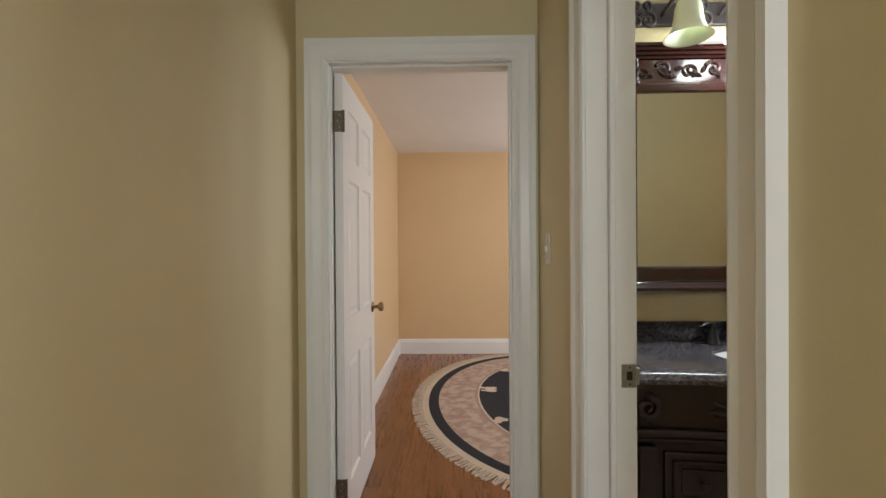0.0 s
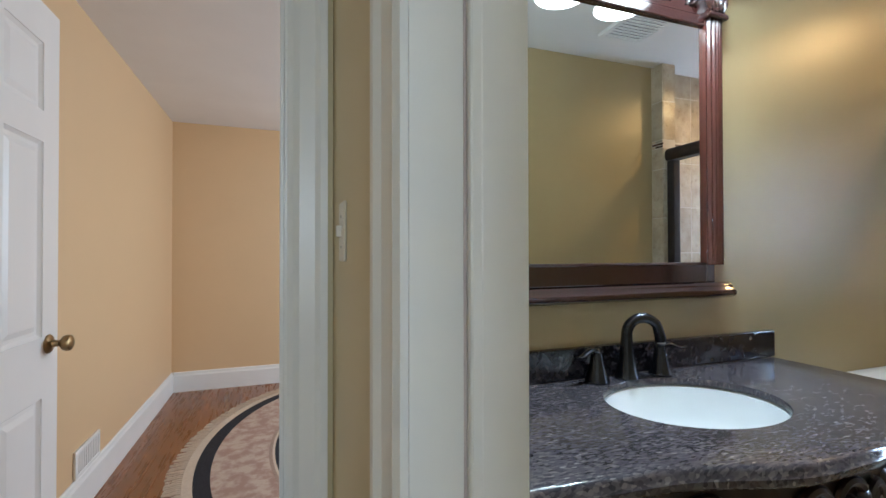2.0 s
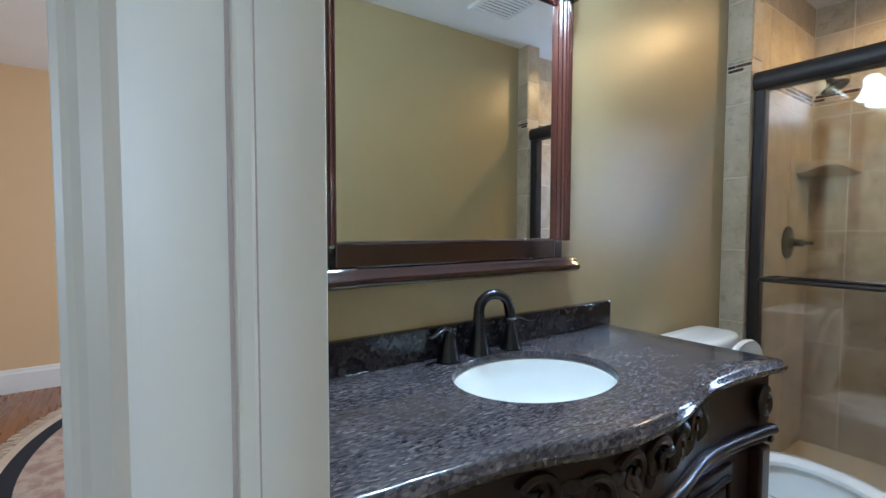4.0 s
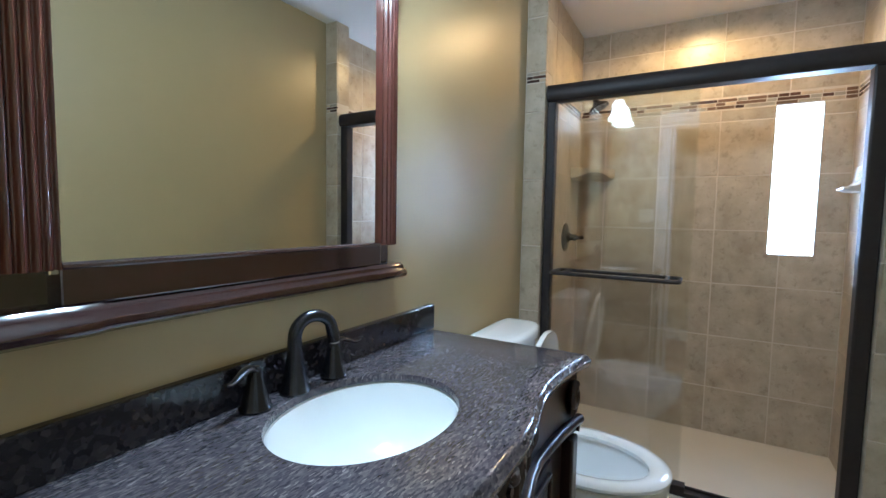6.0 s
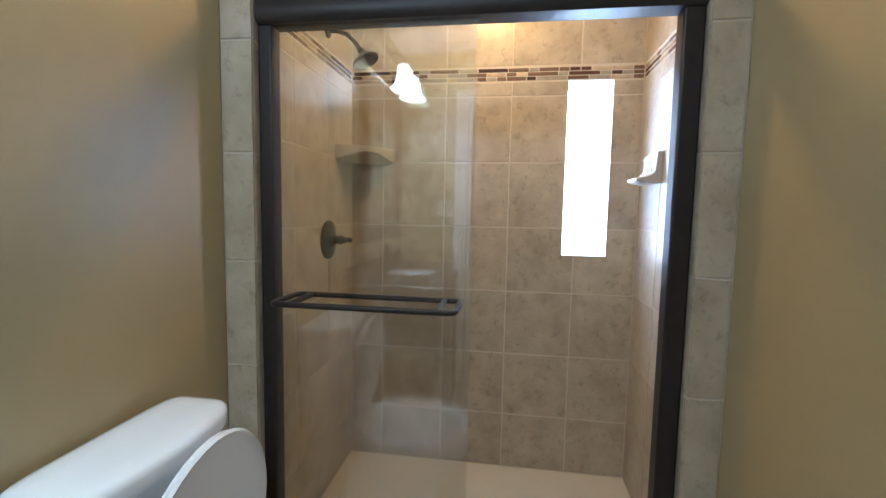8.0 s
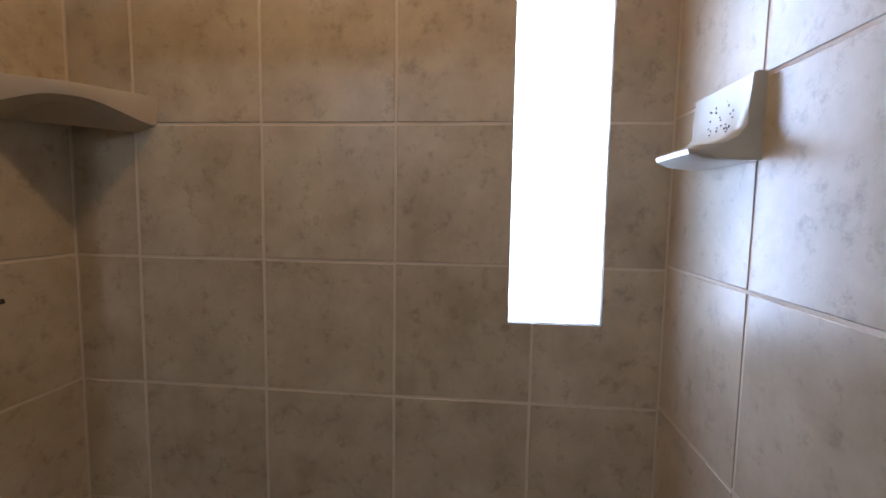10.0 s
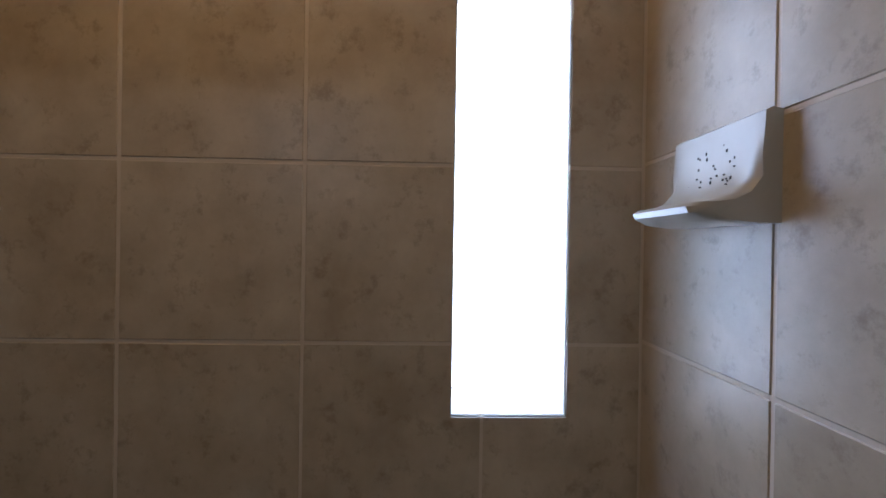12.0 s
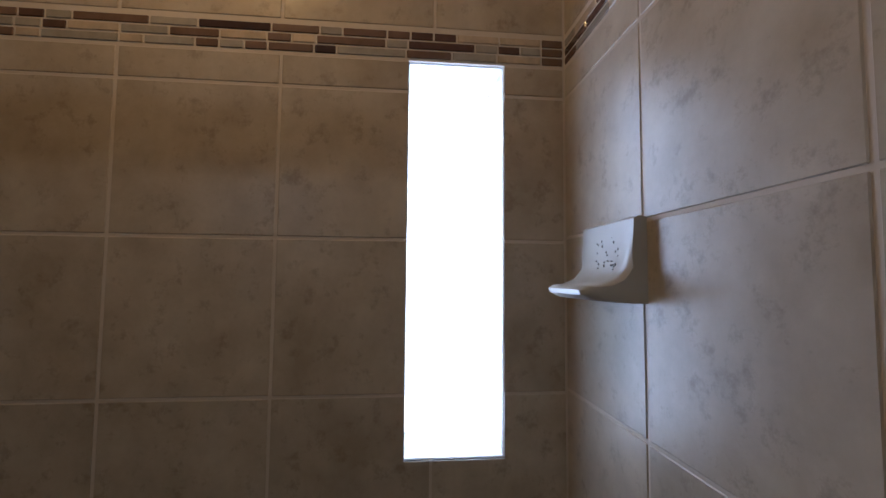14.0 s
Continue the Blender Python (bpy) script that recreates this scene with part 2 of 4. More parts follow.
def thing(name, label, category, group="", loc=(0, 0, 0)):
    ob = new(name)
    ob.empty_display_size = 0.1
    ob.location = loc
    return tagged(ob, label, category, group)


def structure(name, bm, mat, label=""):
    return tagged(part(name, bm, mat), label, "", "", "structure")


def box(bm, x0, x1, y0, y1, z0, z1, bevel=0.0, seg=2):
    r = bmesh.ops.create_cube(bm, size=1)
    bmesh.ops.transform(bm, verts=r["verts"], matrix=Matrix.Translation(((x0 + x1) / 2, (y0 + y1) / 2, (z0 + z1) / 2)) @
                        Matrix.Diagonal((abs(x1 - x0), abs(y1 - y0), abs(z1 - z0), 1)))
    if bevel:
        edges = {e for v in r["verts"] for e in v.link_edges}
        bmesh.ops.bevel(bm, geom=list(edges), offset=bevel, segments=seg, affect="EDGES", profile=0.5)
    return bm


def boxes(rows, bevel=0.0):
    bm = bmesh.new()
    for r in rows:
        box(bm, *r, bevel=bevel)
    return bm


def tube(bm, pts, radii, seg=10, caps=True, flat=(1, 1)):
    """A round bar along pts, with a radius at each of them."""
    pts = [Vector(p) for p in pts]
    if not isinstance(radii, (list, tuple)):
        radii = [radii] * len(pts)
    tang = [(pts[min(i + 1, len(pts) - 1)] - pts[max(i - 1, 0)]).normalized() for i in range(len(pts))]
    up = Vector((0, 0, 1)) if abs(tang[0].z) < 0.9 else Vector((1, 0, 0))
    side = tang[0].cross(up).normalized()
    rings = []
    for p, t, r in zip(pts, tang, radii):
        side = (side - t * side.dot(t)).normalized()
        nor = side.cross(t)
        rings.append([bm.verts.new(p + (side * math.cos(a) * flat[0] + nor * math.sin(a) * flat[1]) * r)
                      for a in (2 * math.pi * k / seg for k in range(seg))])
    for a, b in zip(rings, rings[1:]):
        for k in range(seg):
            bm.faces.new((a[k], a[(k + 1) % seg], b[(k + 1) % seg], b[k]))
    if caps:
        bm.faces.new(rings[0][::-1])
        bm.faces.new(rings[-1])
    return bm


def lathe(bm, profile, m=Matrix(), seg=24):
    """A turned shape: profile rows of radius and height, about the z axis of m."""
    rings = []
    for r, z in profile:
        if r < 1e-5:
            rings.append([bm.verts.new(m @ Vector((0, 0, z)))])
        else:
            rings.append([bm.verts.new(m @ Vector((r * math.cos(2 * math.pi * k / seg), r * math.sin(2 * math.pi * k / seg), z))) for k in range(seg)])
    for a, b in zip(rings, rings[1:]):
        for k in range(seg):
            j = (k + 1) % seg
            if len(a) == 1 and len(b) > 1:
                bm.faces.new((a[0], b[k], b[j]))
            elif len(b) == 1 and len(a) > 1:
                bm.faces.new((a[k], a[j], b[0]))
            elif len(a) > 1:
                bm.faces.new((a[k], a[j], b[j], b[k]))
    return bm


def sweep(bm, path, section, closed=False):
    """Sweeps a section (rows of outward offset, height) along a level path (rows of point, outward direction)."""
    rows = [[bm.verts.new((p[0] + d[0] * o, p[1] + d[1] * o, p[2] + h)) for o, h in section] for p, d in path]
    n = len(section)
    pairs = list(zip(rows, rows[1:])) + ([(rows[-1], rows[0])] if closed else [])
    for a, b in pairs:
        for k in range(n):
            bm.faces.new((a[k], a[(k + 1) % n], b[(k + 1) % n], b[k]))
    if not closed:
        bm.faces.new(rows[0][::-1])
        bm.faces.new(rows[-1])
    return bm


def stack(bm, loops, cap_top=True, cap_bottom=True):
    """Skins a row of closed loops, each with the same number of points."""
    vs = [[bm.verts.new(p) for p in lp] for lp in loops]
    n = len(vs[0])
    for a, b in zip(vs, vs[1:]):
        for k in range(n):
            bm.faces.new((a[k], a[(k + 1) % n], b[(k + 1) % n], b[k]))
    if cap_bottom:
        bm.faces.new(vs[0][::-1])
    if cap_top:
        bm.faces.new(vs[-1])
    return bm


# ---- structure ----
HR, BW = 0.76, 0.887          # hall and bathroom faces of the wall between them
VW, SW = 2.185, 0.815           # vanity wall and the wall across from it
JAMB_N, JAMB_S = 1.655, 1.042  # bathroom doorway
BX = 3.85                     # face of the shower's back wall
SL, SR = 2.15, 0.79           # side walls of the shower
CZ = 2.42
J = 0.018                     # thickness of door linings
EY0, EY1 = 2.325, 2.445       # wall between hall and bedroom

structure("wall_hall_left", boxes([(-0.37, -0.25, -1.8, EY0, 0, CZ)]), HALL, "smooth tan painted hallway wall")
structure("wall_hall_end", boxes([(-0.37, -0.13, EY0, EY1 - 0.006, 0, CZ), (0.668, 0.884, EY0, EY1 - 0.006, 0, CZ),
                                  (-0.13, 0.668, EY0, EY1 - 0.006, 2.06, CZ)]), HALL, "tan painted wall round the bedroom doorway")
structure("wall_hall_right", boxes([(HR, BW - 0.006, -1.8, JAMB_S - J, 0, CZ), (HR, BW - 0.006, JAMB_N + J, EY0, 0, CZ),
                                    (HR, BW - 0.006, JAMB_S - J, JAMB_N + J, 2.05, CZ)]), HALL, "tan painted hallway wall beside the bathroom doorway")
structure("wall_hall_back", boxes([(-0.37, -0.1, -1.92, -1.8, 0, CZ), (0.6, 0.9, -1.92, -1.8, 0, CZ),
                                   (-0.1, 0.6, -1.92, -1.8, 0, 1.1), (-0.1, 0.6, -1.92, -1.8, 2.1, CZ)]), HALL)
structure("wall_bath_west", boxes([(BW - 0.006, BW, SW, JAMB_S - J, 0, CZ), (BW - 0.006, BW, JAMB_N + J, VW, 0, CZ),
                                   (BW - 0.006, BW, JAMB_S - J, JAMB_N + J, 2.05, CZ)]), OLIVE, "olive tan painted bathroom wall")
structure("wall_bath_vanity", boxes([(BW, 2.885, VW, VW + 0.12, 0, CZ)]), OLIVE, "olive tan satin painted wall behind the vanity")
structure("wall_bath_south", boxes([(BW, 2.885, SW - 0.12, SW, 0, CZ)]), OLIVE, "olive tan satin painted bathroom wall")
structure("wall_bedroom_left", boxes([(-0.37, -0.24, EY1, 5.76, 0, CZ)]), BED, "warm orange tan bedroom wall")
structure("wall_bedroom_back", boxes([(-0.37, 3.42, 5.76, 5.88, 0, CZ)]), BED, "warm orange tan bedroom wall")
structure("wall_bedroom_front", boxes([(-0.24, -0.13, EY1 - 0.006, EY1, 0, CZ), (0.668, 3.3, EY1 - 0.006, EY1, 0, CZ),
                                       (-0.13, 0.668, EY1 - 0.006, EY1, 2.06, CZ)]), BED)
structure("wall_bedroom_right", boxes([(3.3, 3.42, EY1, 3.6, 0, CZ), (3.3, 3.42, 5.0, 5.76, 0, CZ),
                                       (3.3, 3.42, 3.6, 5.0, 0, 0.85), (3.3, 3.42, 3.6, 5.0, 2.15, CZ)]), BED)
structure("ceiling_bedroom", boxes([(-0.37, 3.42, EY1, 5.88, 2.39, 2.46)]), CEIL, "plain white bedroom ceiling")
structure("ceiling_hall", boxes([(-0.37, HR + 0.06, -1.92, EY1, CZ, CZ + 0.07)]), CEIL, "white hallway ceiling")
structure("ceiling_bath", boxes([(HR + 0.06, 4.1, 0.6, VW + 0.12, CZ, CZ + 0.07)]), CEIL, "white bathroom ceiling")
structure("floor_hall", boxes([(-0.37, BW, -1.92, EY0, -0.06, 0)]), WOODFLOOR, "brown wood hallway floor")
structure("floor_bath", boxes([(BW, 2.885, SW - 0.12, VW + 0.12, -0.06, 0)]), FLOORTILE, "tan tiled bathroom floor")
floor_bed = structure("floor_bedroom", boxes([(-0.37, 3.42, EY0, 5.88, -0.06, -0.003)]), SUBFLOOR, "reddish brown wood plank bedroom floor")

wall_sb = structure("wall_shower_back", boxes([(BX + 0.0014, 4.02, 0.6, 0.919, 0, CZ), (BX + 0.0014, 4.02, 1.119, VW + 0.12, 0, CZ),
                                               (BX + 0.0014, 4.02, 0.919, 1.119, 0, 1.086), (BX + 0.0014, 4.02, 0.919, 1.119, 1.888, CZ)]),
                    GROUT, "tan stone-look tiled shower wall with a mosaic band")
wall_sl = structure("wall_shower_left", boxes([(2.8885, BX + 0.0014, SL + 0.0014, VW + 0.12, 0, CZ)]), GROUT, "tan stone-look tiled shower side wall")
wall_sr = structure("wall_shower_right", boxes([(2.8885, BX + 0.0014, 0.6, SR - 0.0014, 0, CZ)]), GROUT, "tan stone-look tiled shower side wall")
jamb_l = structure("wall_shower_jamb_left", boxes([(2.8885, 2.99, 2.0935, SL + 0.0014, 0, CZ)]), GROUT, "tan tiled shower jamb")
jamb_r = structure("wall_shower_jamb_right", boxes([(2.8885, 2.99, SR - 0.0014, 0.9015, 0, CZ)]), GROUT, "tan tiled shower jamb")

# shower pan with a curb
bm = boxes([(2.99, BX, SR, SL, 0, 0.02)])
box(bm, 2.887, 2.99, SR, SL, 0, 0.10, 0.012)
tagged(structure("shower_pan", bm, PAN, "smooth beige shower pan with a low curb"), category="shower pan")


# casings, jambs, stops
CASING = ((0, 0), (0, 0.012), (0.012, 0.017), (0.026, 0.014), (0.060, 0.017), (0.072, 0.024), (0.088, 0.024), (0.088, 0))


def casing(name, inner, axis, face, out, lo, hi, top):
    """Moulded trim round a doorway: two legs and a head, mitred. axis is the way along the wall."""
    bm = bmesh.new()
    ring = []
    for s, z0, sgn, up in ((lo, 0.0, -1, 0), (lo, top, -1, 1), (hi, top, 1, 1), (hi, 0.0, 1, 0)):
        ring.append([(s + sgn * o, face + out * d, z0 + up * o) for o, d in CASING])
    rows = [[bm.verts.new((a, b, c) if axis == "x" else (b, a, c)) for a, b, c in r] for r in ring]
    k = len(CASING)
    for a, b in zip(rows, rows[1:]):
        for i in range(k):
            bm.faces.new((a[i], a[(i + 1) % k], b[(i + 1) % k], b[i]))
    bm.faces.new(rows[0][::-1])
    bm.faces.new(rows[-1])
    return tagged(part(name, bm, WHITE), "white painted moulded door casing", "", "", "structure")


casing("trim_bedroom_door", 0, "x", EY0, -1, -0.121, 0.658, 2.051)
casing("trim_bath_door", 0, "y", HR, -1, JAMB_S - 0.004, JAMB_N + 0.004, 2.041)
casing("trim_bath_door_inner", 0, "y", BW, 1, JAMB_S - 0.026, JAMB_N + 0.028, 2.06)

# bathroom doorway lining, with the stop that shows as a ridge
bm = boxes([(HR - 0.004, BW - 0.0005, JAMB_N, JAMB_N + J, 0, 2.05), (HR - 0.004, BW - 0.0005, JAMB_S - J, JAMB_S, 0, 2.05),
            (HR - 0.004, BW - 0.0005, JAMB_S, JAMB_N, 2.03, 2.05)])
frame_b = structure("door_frame_bath", bm, WHITE, "white painted bathroom door lining")
for y0, y1 in ((JAMB_N - 0.011, JAMB_N), (JAMB_S, JAMB_S + 0.011)):
    part("stop", box(bmesh.new(), 0.815, 0.830, y0, y1, 0, 2.03, 0.003), WHITE, frame_b)
    for gx in (0.8135, 0.8315):
        part("joint", boxes([(gx - 0.0015, gx + 0.0015, JAMB_N - 0.0012, JAMB_N, 0, 2.03)] if y1 > 1.5 else
                            [(gx - 0.0015, gx + 0.0015, JAMB_S, JAMB_S + 0.0012, 0, 2.03)]), CAULK, frame_b, "aged caulk line")
bm = box(bmesh.new(), 0.847, 0.886, JAMB_N - 0.0025, JAMB_N + 0.001, 0.895, 0.957, 0.0008, 1)
box(bm, 0.883, 0.893, JAMB_N - 0.006, JAMB_N + 0.001, 0.903, 0.949, 0.002)
strike = tagged(part("strike_plate", bm, NICKEL), "worn nickel strike plate on the white jamb", "strike plate")
part("latch_hole", box(bmesh.new(), 0.860, 0.875, JAMB_N - 0.0032, JAMB_N, 0.915, 0.938, 0.0005, 1), GAP, strike, "dark latch opening")
for z in (0.904, 0.949):
    part("screw", lathe(bmesh.new(), [(0, 0), (0.0035, 0), (0.0035, 0.0012), (0, 0.0012)],
                        pose(0.868, JAMB_N - 0.0024, z, 90), 10), HINGE, strike)

# bedroom doorway lining
frame_d = structure("door_frame_bedroom", boxes([(-0.13, -0.115, EY0 - 0.004, EY1 + 0.004, 0, 2.06), (0.652, 0.668, EY0 - 0.004, EY1 + 0.004, 0, 2.06),
                                                 (-0.115, 0.652, EY0 - 0.004, EY1 + 0.004, 2.045, 2.06)]), WHITE, "white painted bedroom door lining")
for r in ((-0.115, -0.111, 2.35, 2.385), (0.642, 0.652, 2.35, 2.385)):
    part("stop", box(bmesh.new(), *r, 0, 2.045, 0.002), WHITE, frame_d)
part("stop", box(bmesh.new(), -0.105, 0.642, 2.35, 2.385, 2.035, 2.045, 0.002), WHITE, frame_d)


def baseboard(name, x0, y0, x1, y1, nx, ny, h=0.175):
    bm = bmesh.new()
    sec = ((0, 0), (0.017, 0), (0.017, h - 0.035), (0.012, h - 0.022), (0.010, h - 0.006), (0.006, h), (0, h))
    sweep(bm, [((x0, y0, 0), (nx, ny)), ((x1, y1, 0), (nx, ny))], sec)
    structure(name, bm, WHITE, "tall white moulded baseboard")


baseboard("baseboard_bedroom_left", -0.24, EY1, -0.24, 5.76, 1, 0)
baseboard("baseboard_bedroom_back", -0.223, 5.76, 3.3, 5.76, 0, -1)
baseboard("baseboard_hall_left", -0.25, -1.8, -0.25, EY0, 1, 0, 0.12)
baseboard("baseboard_bath_south", BW + 0.03, SW, 2.885, SW, 0, 1, 0.10)
baseboard("baseboard_bath_vanity", 2.08, VW, 2.885, VW, 0, -1, 0.10)

# bright outdoors behind the openings
structure("backdrop_shower_window", boxes([(4.30, 4.32, 0.2, 1.9, 0.6, 2.5)]), SKYGLOW, "bright overcast daylight")


def unseen_window(name, r, axis):
    """An unseen window, added to let a lamp's light in: frame, sill and panes."""
    x0, x1, y0, y1, z0, z1 = r
    w = structure(name, boxes([(x0, x1, y0, y1, z0, z0 + 0.05), (x0, x1, y0, y1, z1 - 0.05, z1)], 0.004), WHITE, "unseen white framed window, added to let light in")
    if axis == "x":
        part("window_frame", boxes([(x0, x0 + 0.05, y0, y1, z0 + 0.05, z1 - 0.05), (x1 - 0.05, x1, y0, y1, z0 + 0.05, z1 - 0.05)]), WHITE, w)
        p = part("pane", boxes([(x0 + 0.05, x1 - 0.05, (y0 + y1) / 2, (y0 + y1) / 2 + 0.004, z0 + 0.05, z1 - 0.05)]), BLOCKGLASS, w)
    else:
        part("window_frame", boxes([(x0, x1, y0, y0 + 0.05, z0 + 0.05, z1 - 0.05), (x0, x1, y1 - 0.05, y1, z0 + 0.05, z1 - 0.05)]), WHITE, w)
        p = part("pane", boxes([((x0 + x1) / 2, (x0 + x1) / 2 + 0.004, y0 + 0.05, y1 - 0.05, z0 + 0.05, z1 - 0.05)]), BLOCKGLASS, w)
    p.visible_shadow = False


unseen_window("window_bedroom_added", (3.34, 3.40, 3.6, 5.0, 0.85, 2.15), "y")
unseen_window("window_hall_added", (-0.1, 0.6, -1.90, -1.84, 1.1, 2.1), "x")

# shower window of four stacked glass blocks
win = structure("window_1", boxes([(BX + 0.012, 4.0, 0.919, 0.9205, 1.086, 1.888), (BX + 0.012, 4.0, 1.1175, 1.119, 1.086, 1.888),
                                   (BX + 0.012, 4.0, 0.9205, 1.1175, 1.086, 1.0875), (BX + 0.012, 4.0, 0.9205, 1.1175, 1.8865, 1.888)]), WHITE,
                "narrow upright window of four stacked glass blocks, glowing with daylight")
for k in range(4):
    z = 1.0885 + k * 0.1995
    bm = box(bmesh.new(), BX + 0.012, BX + 0.092, 0.9215, 1.1165, z, z + 0.1985, 0.008, 2)
    b = part("glass_block", bm, BLOCKGLASS, win, smooth=True)
    b.visible_shadow = False

# ---- bathroom: vanity ----
VX0, VX1, VC = 0.925, 2.05, 1.46


def front(x):
    """Line of the worktop's front edge: a bow in the middle, hollows beside it, the free corner forward again."""
    d = abs(x - VC)
    s = min(max((d - 0.05) / 0.27, 0), 1)
    s = s * s * (3 - 2 * s)
    if x < VC:
        return 1.670 + 0.060 * s + 0.02 * min(max((d - 0.30) / 0.25, 0), 1)
    q = min(max((d - 0.30) / 0.29, 0), 1)
    return 1.670 + 0.037 * s - 0.030 * q * q


def front_path(x0, x1, back, n=64):
    """Points along the front, set back by a distance, with their outward directions."""
    out = []
    for k in range(n + 1):
        x = x0 + (x1 - x0) * k / n
        g = (front(x + 0.002) - front(x - 0.002)) / 0.004
        d = Vector((g, -1)).normalized()
        out.append(((x, front(x) + back, 0), (d.x, d.y)))
    return out


CT0, CT1 = 0.872, 0.905
SINK = (1.471, 1.957, 0.193, 0.156)
RIM = CT1 - 0.015            # top of the basin under the polished rim


def worktop():
    """Granite slab with an ogee front edge, an oval cut-out and a polished rim round it."""
    bm = bmesh.new()
    n = 64
    outer = [Vector((x, y)) for x, y in ((p[0][0], p[0][1]) for p in front_path(VX0, VX1, 0.0, n))]
    outer += [Vector((VX1, front(VX1) + 0.045 + (VW - front(VX1) - 0.045) * k / 10)) for k in range(11)]
    outer += [Vector((VX1 + (VX0 - VX1) * k / 24, VW)) for k in range(1, 25)]
    outer += [Vector((VX0, VW + (front(VX0) + 0.045 - VW) * k / 10)) for k in range(1, 11)]
    cx, cy, a, b = SINK
    m = len(outer)
    hole = []
    for p in outer:
        th = math.atan2((p.y - cy) / b, (p.x - cx) / a)
        hole.append(Vector((cx + a * math.cos(th), cy + b * math.sin(th))))
    c = Vector((cx, cy))
    loops = []

    def ring(pts, z, off=0.0):
        out = []
        for i, p in enumerate(pts):
            t = (pts[(i + 1) % m] - pts[i - 1])
            nrm = Vector((t.y, -t.x)).normalized() if t.length > 1e-9 else Vector((0, 0))
            q = p - nrm * off
            if i in (0, n):  # the two front corners are mitred
                q = Vector((p.x + (off if i == 0 else -off), p.y + off))
            out.append((q.x, min(q.y, VW), z))
        return out
    loops.append(ring(hole, RIM))
    loops.append(ring(hole, CT1 - 0.004))
    loops.append([(c.x + (p.x - c.x) * 1.012, c.y + (p.y - c.y) * 1.012, CT1) for p in hole])
    loops.append([(h.x * 0.5 + o.x * 0.5, h.y * 0.5 + o.y * 0.5, CT1) for h, o in zip(hole, outer)])
    for off, z in ((0.016, CT1), (0.010, CT1 - 0.002), (0.006, CT1 - 0.008), (0.004, CT1 - 0.013), (0.0, CT1 - 0.017), (0.001, CT0 + 0.006), (0.006, CT0)):
        loops.append(ring(outer, z, off))
    stack(bm, loops, False, False)
    return bm


top = tagged(part("vanity_worktop", worktop(), GRANITE, smooth=True), "dark speckled granite vanity top with a bowed ogee edge", "worktop")
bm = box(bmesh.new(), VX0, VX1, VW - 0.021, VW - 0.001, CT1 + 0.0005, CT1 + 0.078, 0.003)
tagged(part("backsplash", bm, SHADED_GRANITE), "low granite backsplash along the wall, shade in its colour", "backsplash")

# undermount basin
bm = bmesh.new()
cx, cy, a, b = SINK
loops = []
for f, z in ((1.04, RIM - 0.002), (1.0, RIM - 0.006), (0.985, RIM - 0.03), (0.93, RIM - 0.075), (0.82, RIM - 0.11), (0.6, RIM - 0.135), (0.3, RIM - 0.148), (0.1, RIM - 0.152)):
    loops.append([(cx + a * f * math.cos(2 * math.pi * k / 48), cy + b * f * math.sin(2 * math.pi * k / 48), z) for k in range(48)])
for f, z in ((0.1, RIM - 0.165), (0.7, RIM - 0.15), (0.97, RIM - 0.10), (1.06, RIM - 0.012), (1.06, RIM - 0.002)):
    loops.append([(cx + a * f * math.cos(2 * math.pi * k / 48), cy + b * f * math.sin(2 * math.pi * k / 48), z) for k in range(48)])
stack(bm, loops + [loops[0]], False, False)
bmesh.ops.remove_doubles(bm, verts=bm.verts, dist=1e-5)
basin = thing("washbasin", "oval white ceramic undermount basin set in dark granite", "sink", loc=(cx, cy, RIM))
basin_b = part("bowl", bm, CERAMIC, basin, smooth=True)
basin_b.matrix_parent_inverse = Matrix.Translation((-cx, -cy, -RIM))
bm = lathe(bmesh.new(), [(0, 0.004), (0.012, 0.004), (0.02, 0.002), (0.022, 0)], pose(0, 0, -0.151), 20)
part("drain", bm, GUNMETAL, basin, "dark metal drain", True)


